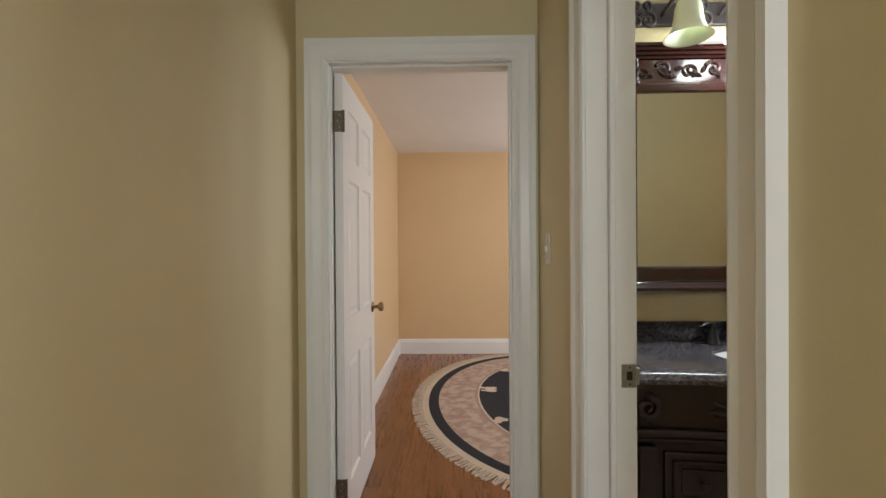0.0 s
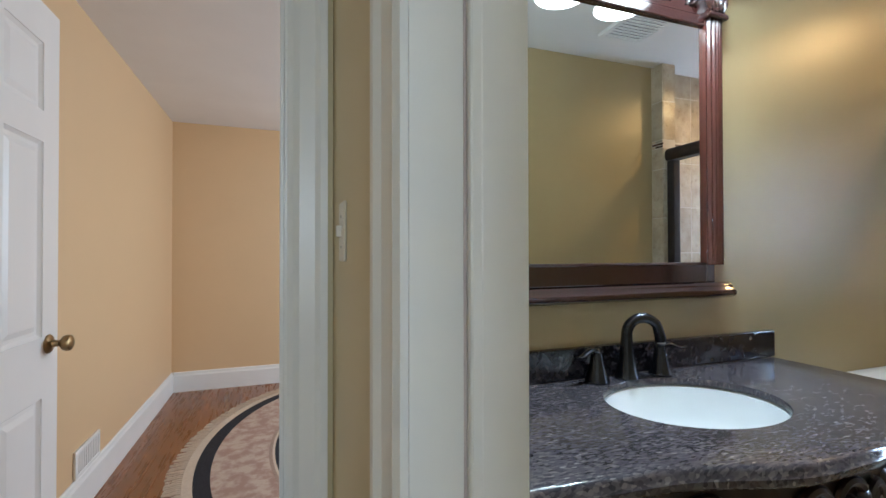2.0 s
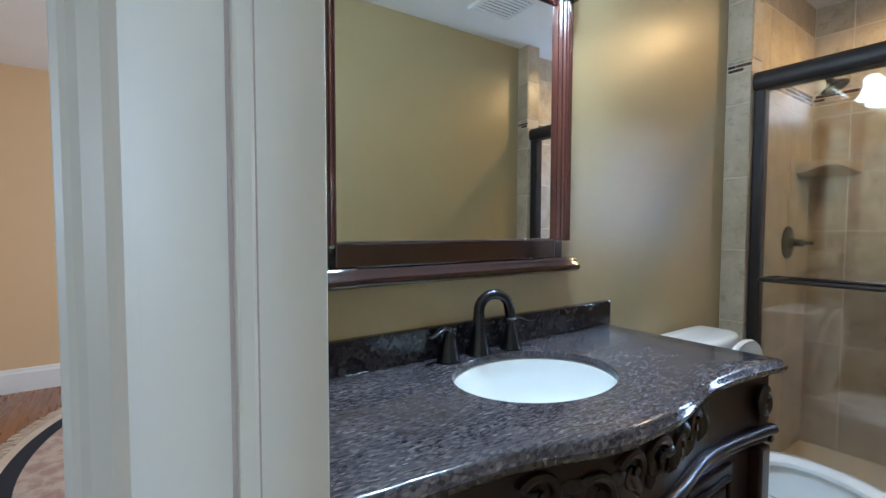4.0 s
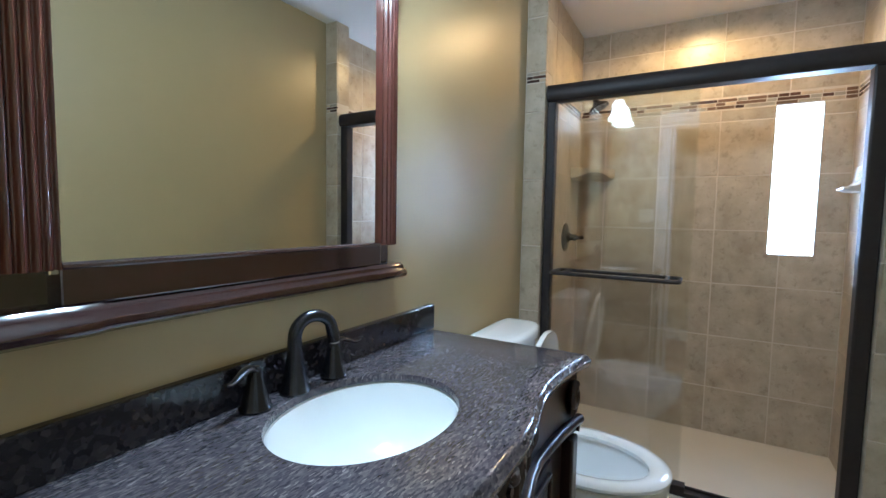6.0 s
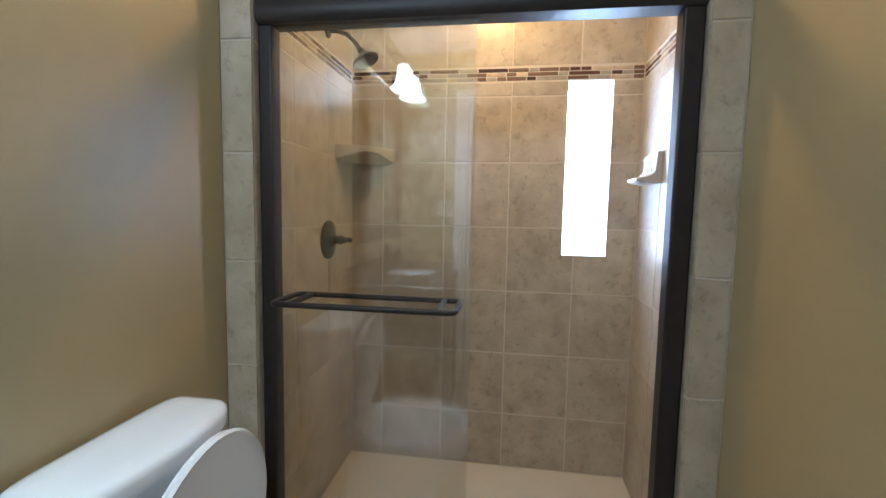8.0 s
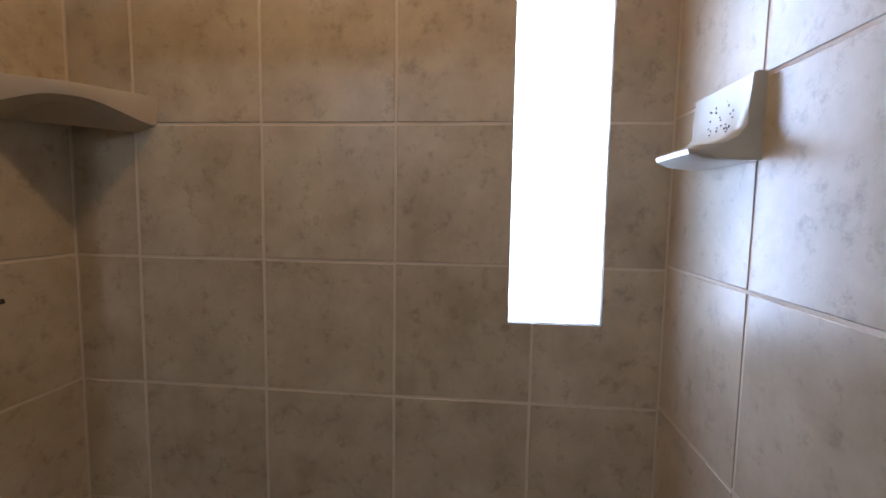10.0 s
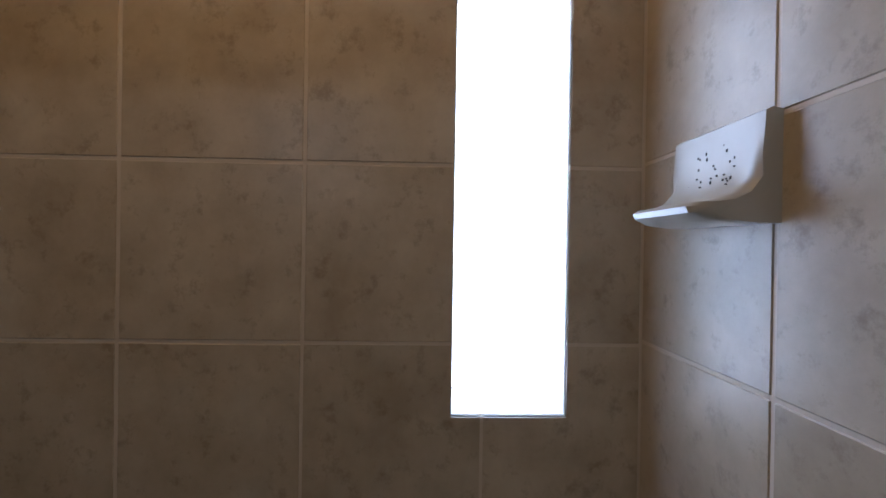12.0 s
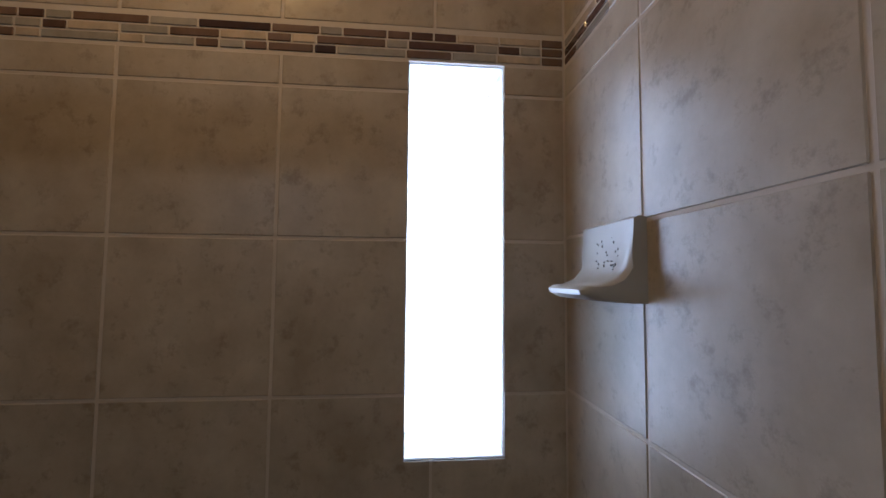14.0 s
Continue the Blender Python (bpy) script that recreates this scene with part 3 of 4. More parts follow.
# faucet set
def faucet():
    f = thing("faucet", "dark bronze gooseneck faucet with two lever handles", "faucet", loc=(1.464, 2.134, CT1))
    bm = lathe(bmesh.new(), [(0, 0), (0.030, 0), (0.031, 0.004), (0.029, 0.008), (0.0275, 0.012), (0.0235, 0.030), (0.0195, 0.050), (0.0165, 0.070), (0.0145, 0.095), (0.0135, 0.107)], pose(-0.007, 0, 0), 28)
    part("base", bm, GUNMETAL, f, smooth=True)
    # the neck is swung to one side of the basin
    pts = [(0.0, 0.095)] + [(0.040 - 0.040 * math.cos(t), 0.112 + 0.042 * math.sin(t)) for t in (math.pi * k / 16 for k in range(14))]
    pts += [(0.080, 0.108), (0.082, 0.096)]
    swing = Vector((0.90, -0.44)).normalized()
    stem = Vector((-0.007, 0.0))
    bm = tube(bmesh.new(), [Vector((stem.x + swing.x * r, swing.y * r, z - 0.003)) for r, z in pts], [0.0135] * 5 + [0.0128] * 6 + [0.012] * 4 + [0.0135, 0.0135], 18)
    part("spout", bm, GUNMETAL, f, smooth=True)
    part("aerator", lathe(bmesh.new(), [(0, -0.003), (0.0095, -0.003), (0.0105, 0.003), (0, 0.003)], pose(stem.x + swing.x * 0.0825, swing.y * 0.0825, 0.0915), 16), NICKEL, f, "dull metal aerator", True)
    for x, way in ((-0.100, -1), (0.100, 1)):
        bm = lathe(bmesh.new(), [(0, 0), (0.0285, 0), (0.0295, 0.004), (0.0275, 0.008), (0.026, 0.012), (0.021, 0.030), (0.0165, 0.050), (0.0130, 0.066), (0.0115, 0.074), (0.007, 0.079), (0, 0.080)], pose(x, -0.002, 0), 24)
        h = part("handle", bm, GUNMETAL, f, "dark bronze handle", True)
        pts = [(0, 0, 0.068), (way * 0.010, -0.003, 0.078), (way * 0.022, -0.006, 0.079), (way * 0.036, -0.010, 0.074), (way * 0.050, -0.014, 0.068), (way * 0.062, -0.017, 0.067), (way * 0.070, -0.019, 0.070)]
        part("lever", tube(bmesh.new(), [(x + p[0], p[1], p[2]) for p in pts], [0.010, 0.0105, 0.0085, 0.007, 0.006, 0.0055, 0.0035], 12, flat=(1.25, 0.65)), GUNMETAL, h, smooth=True)


faucet()


def spiral(cx, cz, r, turns, start, hand, n=26, tail=None):
    """Flat scroll in the x-z plane that winds inward."""
    pts = []
    for k in range(n):
        s = k / (n - 1)
        a = start + hand * turns * 2 * math.pi * s
        q = r * (1 - 0.82 * s)
        pts.append((cx + q * math.cos(a), 0, cz + q * math.sin(a)))
    return pts


def leaf(bm, x, z, ang, length, width, y, bulge=0.006):
    """A carved acanthus lobe: a small almond mound."""
    ca, sa = math.cos(ang), math.sin(ang)
    rows = []
    for k in range(7):
        s = k / 6
        w = width * math.sin(math.pi * min(max(s, 0.03), 0.97)) ** 0.8
        bend = 0.25 * length * s * s
        rows.append([(x + ca * length * s - sa * (v * w + bend), y - bulge * (1 - v * v) * math.sin(math.pi * max(s, 0.05)) ** 0.5 - 0.0005,
                      z + sa * length * s + ca * (v * w + bend)) for v in (-1, -0.5, 0, 0.5, 1)])
    vs = [[bm.verts.new(p) for p in r] for r in rows]
    for a, b in zip(vs, vs[1:]):
        for k in range(4):
            bm.faces.new((a[k], a[k + 1], b[k + 1], b[k]))


def carving(x0, x1, z0, z1, y):
    """Mirrored scrolls and leaves over a panel: a list of names and meshes."""
    out = []
    h, c = z1 - z0, (x0 + x1) / 2
    w = (x1 - x0) / 2
    zc = (z0 + z1) / 2
    for s in (-1, 1):
        for u, r, turns, start, hand in ((0.13, 0.38, 1.2, 0.5, 1), (0.42, 0.36, 1.2, 3.6, -1), (0.72, 0.36, 1.2, 0.5, 1)):
            bm = bmesh.new()
            pts = spiral(0, zc + (0.06 * h if hand > 0 else -0.06 * h), r * h, turns, start, hand)
            pts = [(c + s * (w * u + p[0]), y - 0.002, p[2]) for p in pts]
            n = len(pts)
            tube(bm, pts, [h * (0.095 - 0.055 * k / n) for k in range(n)], 8)
            tube(bm, [(pts[-1][0], y, pts[-1][2] - 0.001), (pts[-1][0], y - 0.012, pts[-1][2])], h * 0.075, 8)
            out.append(("scroll", bm))
        for u, dz, ang, ln in ((0.26, -0.28, 0.5, 0.62), (0.30, -0.3, 0.9, 0.68), (0.36, -0.32, 1.2, 0.66), (0.56, -0.30, 0.35, 0.62), (0.60, -0.22, 0.75, 0.6),
                               (0.66, -0.3, 1.15, 0.6), (0.84, -0.3, 0.9, 0.66), (0.88, -0.3, 0.5, 0.55), (0.05, -0.36, 1.2, 0.55), (0.48, 0.1, 0.2, 0.4), (0.20, 0.15, -0.4, 0.4)):
            bm = bmesh.new()
            leaf(bm, c + s * w * u, zc + dz * h, ang if s > 0 else math.pi - ang, ln * h, (0.14 if s > 0 else -0.14) * h, y, 0.011)
            out.append(("leaf", bm))
    return out


def vanity_cabinet():
    v = thing("vanity_cabinet", "dark stained carved wooden vanity cabinet under granite", "cabinet", loc=(0, 0, 0))
    back = 0.028

    def slab(name, z0, z1, off, mat=VANITY, x0=VX0 + 0.015, x1=VX1 - 0.02, closed=True):
        bm = bmesh.new()
        pts = [Vector((p[0][0], p[0][1] + off)) for p in front_path(x0, x1, 0, 48)] + [Vector((x1, VW - 0.004)), Vector((x0, VW - 0.004))]
        stack(bm, [[(p.x, p.y, z) for p in pts] for z in (z0, z1)], closed, closed)
        return part(name, bm, mat, v)
    slab("apron", 0.716, CT0 - 0.001, back, closed=False)
    slab("body", 0.09, 0.712, back + 0.012)
    slab("plinth", 0.0, 0.09, back + 0.004)
    # double moulding that follows the bowed front
    for z, r, off in ((0.727, 0.014, back - 0.006), (0.704, 0.009, back + 0.002), (0.095, 0.013, back - 0.002)):
        bm = bmesh.new()
        tube(bm, [(p[0][0], p[0][1] + off, z) for p in front_path(VX0 + 0.005, VX1 - 0.008, 0, 60)], r, 10)
        part("moulding", bm, VANITY, v, smooth=True)
    bm = bmesh.new()
    for z, r in ((0.727, 0.014), (0.704, 0.009)):
        tube(bm, [(VX1 - 0.018, front(VX1) + 0.02, z), (VX1 - 0.018, VW - 0.005, z)], r, 10)
    part("side_moulding", bm, VANITY, v, smooth=True)
    # carved frieze on the bow
    for name, bm in carving(VC - 0.30, VC + 0.30, 0.755, 0.862, 0.0):
        for q in bm.verts:
            q.co.y += front(q.co.x) + back - 0.001
        part(name, bm, VCARVE, v, smooth=True)
    # corner posts with carved scroll caps
    for x, s in ((VX1 - 0.045, 1), (VX0 + 0.04, -1)):
        y = front(x) + back
        bm = box(bmesh.new(), x - 0.026, x + 0.026, y - 0.014, y + 0.03, 0.09, 0.69, 0.006)
        part("corner_post", bm, VANITY, v)
        bm = bmesh.new()
        tube(bm, [(x + p[0], y - 0.008, p[2]) for p in spiral(0, 0.80, 0.034, 1.5, 1.6, s)], [0.012 - 0.0003 * k for k in range(26)], 8)
        for k in range(4):
            leaf(bm, x - 0.02 + 0.012 * k, 0.748, 1.2 + 0.25 * k, 0.05, 0.011, y - 0.004, 0.01)
        part("corner_carving", bm, VCARVE, v, "carved scroll", True)
    # drawers and doors with raised panels
    def fronted(name, xc, w, z0, z1, knob=True):
        y = front(xc) + back + 0.010
        g = (front(xc + w * 0.4) - front(xc - w * 0.4)) / (w * 0.8)
        m = Matrix.Translation((xc, y, 0)) @ Matrix.Rotation(math.atan(g), 4, "Z")
        bm = bmesh.new()
        box(bm, -w / 2, w / 2, -0.012, 0.02, z0, z1, 0.004)
        t = 0.022
        for r in ((-w / 2 + t, w / 2 - t, z0 + t, z0 + t + 0.012), (-w / 2 + t, w / 2 - t, z1 - t - 0.012, z1 - t),
                  (-w / 2 + t, -w / 2 + t + 0.012, z0 + t, z1 - t), (w / 2 - t - 0.012, w / 2 - t, z0 + t, z1 - t)):
            box(bm, r[0], r[1], -0.021, -0.010, r[2], r[3], 0.004)
        box(bm, -w / 2 + t + 0.024, w / 2 - t - 0.024, -0.017, -0.010, z0 + t + 0.024, z1 - t - 0.024, 0.005)
        bmesh.ops.transform(bm, matrix=m, verts=bm.verts)
        d = part(name, bm, VANITY, v)
        if knob:
            zc = (z0 + z1) / 2
            bm = lathe(bmesh.new(), [(0, 0), (0.008, 0), (0.006, 0.008), (0.012, 0.014), (0.014, 0.02), (0.010, 0.026), (0, 0.028)],
                       m @ pose(0, -0.016, zc, 90), 14)
            part("knob", bm, BRONZE, d, "dark bronze knob", True)
    for xc in (1.12, 1.80):
        fronted("drawer", xc, 0.21, 0.50, 0.67)
        fronted("drawer", xc, 0.21, 0.31, 0.48)
        fronted("drawer", xc, 0.21, 0.12, 0.29)
    for xc in (1.355, 1.565):
        fronted("door", xc, 0.195, 0.12, 0.67)
    # side panel
    bm = bmesh.new()
    x = VX1 - 0.02
    for r in ((1.76, 1.80, 0.12, 0.68), (2.10, 2.14, 0.12, 0.68), (1.80, 2.10, 0.12, 0.17), (1.80, 2.10, 0.63, 0.68)):
        box(bm, x - 0.004, x + 0.010, *r, 0.003)
    part("side_panel", bm, VANITY, v)
    return v


vanity_cabinet()


# ---- bathroom: carved mirror ----
def mirror():
    m = thing("wall_mirror", "cherry wood framed mirror with fluted pilasters and carved top", "mirror", loc=(1.455, VW, 1.09))
    m.matrix_world = Matrix()
    m.location = (0, 0, 0)
    x0, x1, z0, z1 = 1.096, 1.749, 1.188, 1.848      # sight of the glass
    f = VW - 0.002
    bm = boxes([(x0 - 0.01, x1 + 0.01, f - 0.022, f - 0.014, z0 - 0.01, z1 + 0.01)])
    for q in bm.verts:  # hung a little out of square
        q.co.y -= 0.0095 * (q.co.x - 1.416)
    part("glass", bm, MIRROR, m, "silvered glass")
    part("backing", boxes([(x0 - 0.06, x1 + 0.06, f - 0.012, f, 1.136, 2.0)]), CHERRY, m)
    # fluted pilasters, with base and capital
    for xa, xb in ((x0 - 0.066, x0 - 0.002), (x1 + 0.002, x1 + 0.066)):
        bm = bmesh.new()
        n, w = 60, xb - xa
        prof = []
        for k in range(n + 1):
            u = k / n
            prof.append((xa + w * u, f - 0.036 - 0.010 * math.sin(math.pi * u) + 0.006 * (0.5 - 0.5 * math.cos(u * 10 * math.pi))))
        pts = prof + [(xb, f), (xa, f)]
        stack(bm, [[(p[0], p[1], z) for p in pts] for z in (1.185, 1.868)])
        part("pilaster", bm, CHERRYV, m, smooth=True)
        bm = box(bmesh.new(), xa - 0.006, xb + 0.006, f - 0.055, f, 1.868, 1.884, 0.006)
        box(bm, xa - 0.003, xb + 0.003, f - 0.046, f, 1.884, 1.970, 0.004)
        part("capital", bm, CHERRY, m)
        bm = bmesh.new()
        c = (xa + xb) / 2
        for s in (-1, 1):
            pts = spiral(0, 1.945, 0.020, 1.4, 1.57, s)
            tube(bm, [(c + s * 0.018 + p[0], f - 0.050, p[2]) for p in pts], [0.007 - 0.0002 * k for k in range(26)], 8)
        for k in range(5):
            leaf(bm, c - 0.024 + 0.012 * k, 1.89, 1.95 - 0.19 * k, 0.045, 0.009, f - 0.046, 0.010)
        part("capital_carving", bm, CARVE, m, "carved leaves", True)
    # bottom rail and moulded ledge
    bm = box(bmesh.new(), x0 - 0.004, x1 + 0.004, f - 0.034, f, 1.136, z0, 0.003)
    part("bottom_rail", bm, CHERRY, m)
    bm = bmesh.new()
    tube(bm, [(x0, f - 0.030, z0 - 0.001), (x1, f - 0.030, z0 - 0.001)], 0.005, 8)
    part("bead", bm, CHERRY, m, smooth=True)
    la, lb = x0 - 0.074, x1 + 0.074
    sec = [(0, 0), (0.042, 0), (0.052, 0.006), (0.055, 0.015), (0.051, 0.023), (0.046, 0.027), (0.044, 0.033), (0.040, 0.038), (0.036, 0.042), (0, 0.042)]
    bm = bmesh.new()
    ends = [((la, f, 1.094), (-0.35, 0)), ((la + 0.001, f - 0.002, 1.094), (-0.30, -1.0)), ((la + 0.10, f - 0.002, 1.094), (0, -1.0)),
            ((la + 0.12, f, 1.094), (0, -0.82)), ((lb - 0.12, f, 1.094), (0, -0.82)), ((lb - 0.10, f - 0.002, 1.094), (0, -1.0)), ((lb - 0.001, f - 0.002, 1.094), (0.30, -1.0)), ((lb, f, 1.094), (0.35, 0))]
    sweep(bm, ends, sec)
    part("ledge", bm, CHERRY, m, "moulded ledge", True)
    # carved frieze and cornice
    part("top_rail", box(bmesh.new(), x0 - 0.004, x1 + 0.004, f - 0.034, f, z1, 1.880, 0.004), CHERRY, m)
    fr = part("frieze", box(bmesh.new(), x0 - 0.004, x1 + 0.004, f - 0.028, f, 1.880, 1.970, 0.001, 1), CHERRY, m)
    for name, bm in carving(x0 + 0.01, x1 - 0.01, 1.884, 1.967, f - 0.028):
        part(name, bm, CARVE, fr, smooth=True)
    sec = [(0, 0), (0.036, 0), (0.040, 0.007), (0.049, 0.010), (0.053, 0.018), (0.064, 0.021), (0.069, 0.029), (0.079, 0.032), (0.082, 0.041), (0, 0.041)]
    bm = bmesh.new()
    xa, xb = x0 - 0.075, x1 + 0.075
    sweep(bm, [((xa, f, 1.970), (-0.4, 0)), ((xa, f, 1.970), (-0.4, -1)), ((xb, f, 1.970), (0.4, -1)), ((xb, f, 1.970), (0.4, 0))], sec)
    part("cornice", bm, CHERRY, m, "stepped cornice", True)


mirror()


# ---- bathroom: light over the mirror ----
def vanity_light():
    v = thing("vanity_light", "wrought iron wall light with three frosted bell shades", "wall light")
    f = VW - 0.001
    part("backplate", box(bmesh.new(), 1.09, 1.73, f - 0.018, f, 2.10, 2.19, 0.008), BRONZE, v)
    bm = bmesh.new()
    tube(bm, [(1.10 + 0.62 * k / 10, f - 0.12, 2.165) for k in range(11)], 0.010, 10)
    for x in (1.09, 1.73):
        lathe(bm, [(0, -0.018), (0.012, -0.012), (0.017, 0), (0.012, 0.012), (0, 0.018)], pose(x, f - 0.12, 2.165, 0, 90), 14)
    part("bar", bm, BRONZE, v, "wrought iron bar", True)
    for x in BULB_X:
        bm = bmesh.new()
        tube(bm, [(x, f - 0.012, 2.14), (x, f - 0.09, 2.155), (x, f - 0.15, 2.165), (x, f - 0.195, 2.148), (x, f - 0.20, 2.11)], 0.008, 10)
        lathe(bm, [(0, 0.030), (0.014, 0.028), (0.020, 0.012), (0.028, 0)], pose(x, f - 0.20, 2.092), 18)
        part("arm", bm, BRONZE, v, smooth=True)
        prof = [(0.022, 0.130), (0.034, 0.122), (0.042, 0.098), (0.045, 0.070), (0.050, 0.040), (0.060, 0.016), (0.072, 0.004), (0.078, 0.0)]
        lit = x != BULB_X[0]
        s = part("shade", lathe(bmesh.new(), prof + [(r - 0.003, z) for r, z in prof[::-1]], pose(x, f - 0.20, 1.972), 36), SHADE if lit else DIMSHADE, v,
                 "lit frosted glass bell shade" if lit else "unlit frosted glass bell shade", True)
        s.visible_shadow = False
    for xa in (1.10, 1.305, 1.515, 1.72):
        bm = bmesh.new()
        for s in (-1, 1):
            pts = [(xa + s * p[0] + s * 0.022, f - 0.07, p[2]) for p in spiral(0, 2.095, 0.030, 1.3, 1.57, -1)]
            tube(bm, pts, [0.0075 - 0.0001 * k for k in range(26)], 8)
            pts = [(xa + s * p[0] * 0.8 + s * 0.018, f - 0.07, p[2]) for p in spiral(0, 2.148, 0.022, 1.2, -1.57, 1)]
            tube(bm, pts, [0.006] * 26, 8)
        tube(bm, [(xa, f - 0.016, 2.13), (xa, f - 0.075, 2.122)], 0.006, 8)
        part("scroll", bm, BRONZE, v, "curled iron scroll", True)


vanity_light()


# ---- bathroom: toilet ----
def toilet():
    t = thing("toilet", "white ceramic toilet with its lid raised", "toilet", loc=(2.440, 2.172, 0))
    t.scale = (1, 1, 1.055)
    # local: y forward is -y from the wall

    def oval(a, b0, b1, yc, z, n=40):
        """Egg-shaped loop: half-width a, reach b0 to the front and b1 to the back."""
        out = []
        for k in range(n):
            th = 2 * math.pi * k / n
            c, s = math.cos(th), math.sin(th)
            out.append((1.09 * a * c, yc + (b1 if s > 0 else 1.04 * b0) * s, z))
        return out
    bm = bmesh.new()
    stack(bm, [oval(0.108, 0.22, 0.20, -0.33, 0.0), oval(0.102, 0.215, 0.20, -0.33, 0.04), oval(0.098, 0.20, 0.19, -0.335, 0.14),
               oval(0.120, 0.215, 0.20, -0.365, 0.21), oval(0.160, 0.245, 0.21, -0.395, 0.275), oval(0.181, 0.266, 0.21, -0.405, 0.330), oval(0.185, 0.270, 0.21, -0.405, 0.365), oval(0.182, 0.267, 0.21, -0.405, 0.383),
               oval(0.150, 0.230, 0.17, -0.405, 0.385), oval(0.135, 0.21, 0.15, -0.405, 0.337), oval(0.10, 0.155, 0.11, -0.40, 0.27), oval(0.06, 0.09, 0.06, -0.39, 0.22)])
    part("bowl", bm, CERAMIC, t, smooth=True)
    bm = box(bmesh.new(), -0.10, 0.10, -0.30, -0.03, 0.20, 0.385, 0.03, 3)
    part("tank_support", bm, CERAMIC, t, smooth=True)
    bm = bmesh.new()
    stack(bm, [oval(a, f0, f1, -0.405, z) for a, f0, f1, z in ((0.183, 0.269, 0.19, 0.387), (0.189, 0.275, 0.195, 0.392), (0.189, 0.275, 0.195, 0.401), (0.180, 0.266, 0.188, 0.409), (0.158, 0.242, 0.160, 0.411),
                                                              (0.137, 0.216, 0.135, 0.407), (0.131, 0.208, 0.128, 0.400), (0.131, 0.208, 0.128, 0.387), (0.183, 0.269, 0.19, 0.387))], False, False)
    bmesh.ops.remove_doubles(bm, verts=bm.verts, dist=1e-5)
    part("seat", bm, CERAMIC, t, smooth=True)
    # raised lid with a rolled rim, leaning on the tank
    bm = bmesh.new()
    stack(bm, [oval(a, f0, f1, -0.405, z) for a, f0, f1, z in ((0.165, 0.252, 0.172, 0.010), (0.178, 0.265, 0.183, 0.003), (0.185, 0.272, 0.19, 0.0), (0.189, 0.276, 0.194, 0.007), (0.186, 0.273, 0.191, 0.017), (0.165, 0.25, 0.172, 0.022))])
    bmesh.ops.transform(bm, matrix=Matrix.Translation((0, -0.228, 0.408)) @ Matrix.Rotation(radians(-84), 4, "X") @ Matrix.Translation((0, 0.228, 0)) @ Matrix.Translation((0, -0.25, 0)) @ Matrix.Diagonal((1.03, 0.85, 1, 1)) @ Matrix.Translation((0, 0.25, 0)), verts=bm.verts)
    part("lid", bm, CERAMIC, t, "raised oval lid", True)

    def slab(g, z, bow=0.028):
        """Level outline of the tank: straight at the wall, bowed in front, with round corners."""
        out = []
        for k in range(64):
            th = 2 * math.pi * k / 64
            c, s = math.cos(th), math.sin(th)
            x = math.copysign(abs(c) ** 0.38, c) * (0.197 + g)
            e, d = (0.25, 0.080) if s > 0 else (0.42, 0.076)
            y = -0.092 + math.copysign(abs(s) ** e, s) * (d + g) - (bow * max(0, 1 - (x / 0.215) ** 2) if s < 0 else 0)
            out.append((x, y, z))
        return out
    bm = stack(bmesh.new(), [slab(-0.045, 0.385), slab(-0.03, 0.40), slab(-0.024, 0.45), slab(-0.010, 0.70), slab(-0.010, 0.748)])
    part("tank", bm, CERAMIC, t, smooth=True)
    bm = stack(bmesh.new(), [slab(-0.006, 0.748), slab(0.002, 0.752), slab(0.004, 0.776), slab(0.001, 0.784), slab(-0.006, 0.789), slab(-0.02, 0.792), slab(-0.05, 0.794)])
    part("tank_lid", bm, CERAMIC, t, smooth=True)
    bm = tube(bmesh.new(), [(-0.15, -0.19, 0.69), (-0.15, -0.208, 0.69), (-0.13, -0.212, 0.688), (-0.08, -0.214, 0.68)], [0.009, 0.009, 0.007, 0.006], 10)
    part("flush_lever", bm, CHROME, t, "chrome flush lever", True)
    for x in (-0.08, 0.08):
        part("hinge", box(bmesh.new(), x - 0.015, x + 0.015, -0.245, -0.205, 0.404, 0.424, 0.005), CERAMIC, t)


toilet()


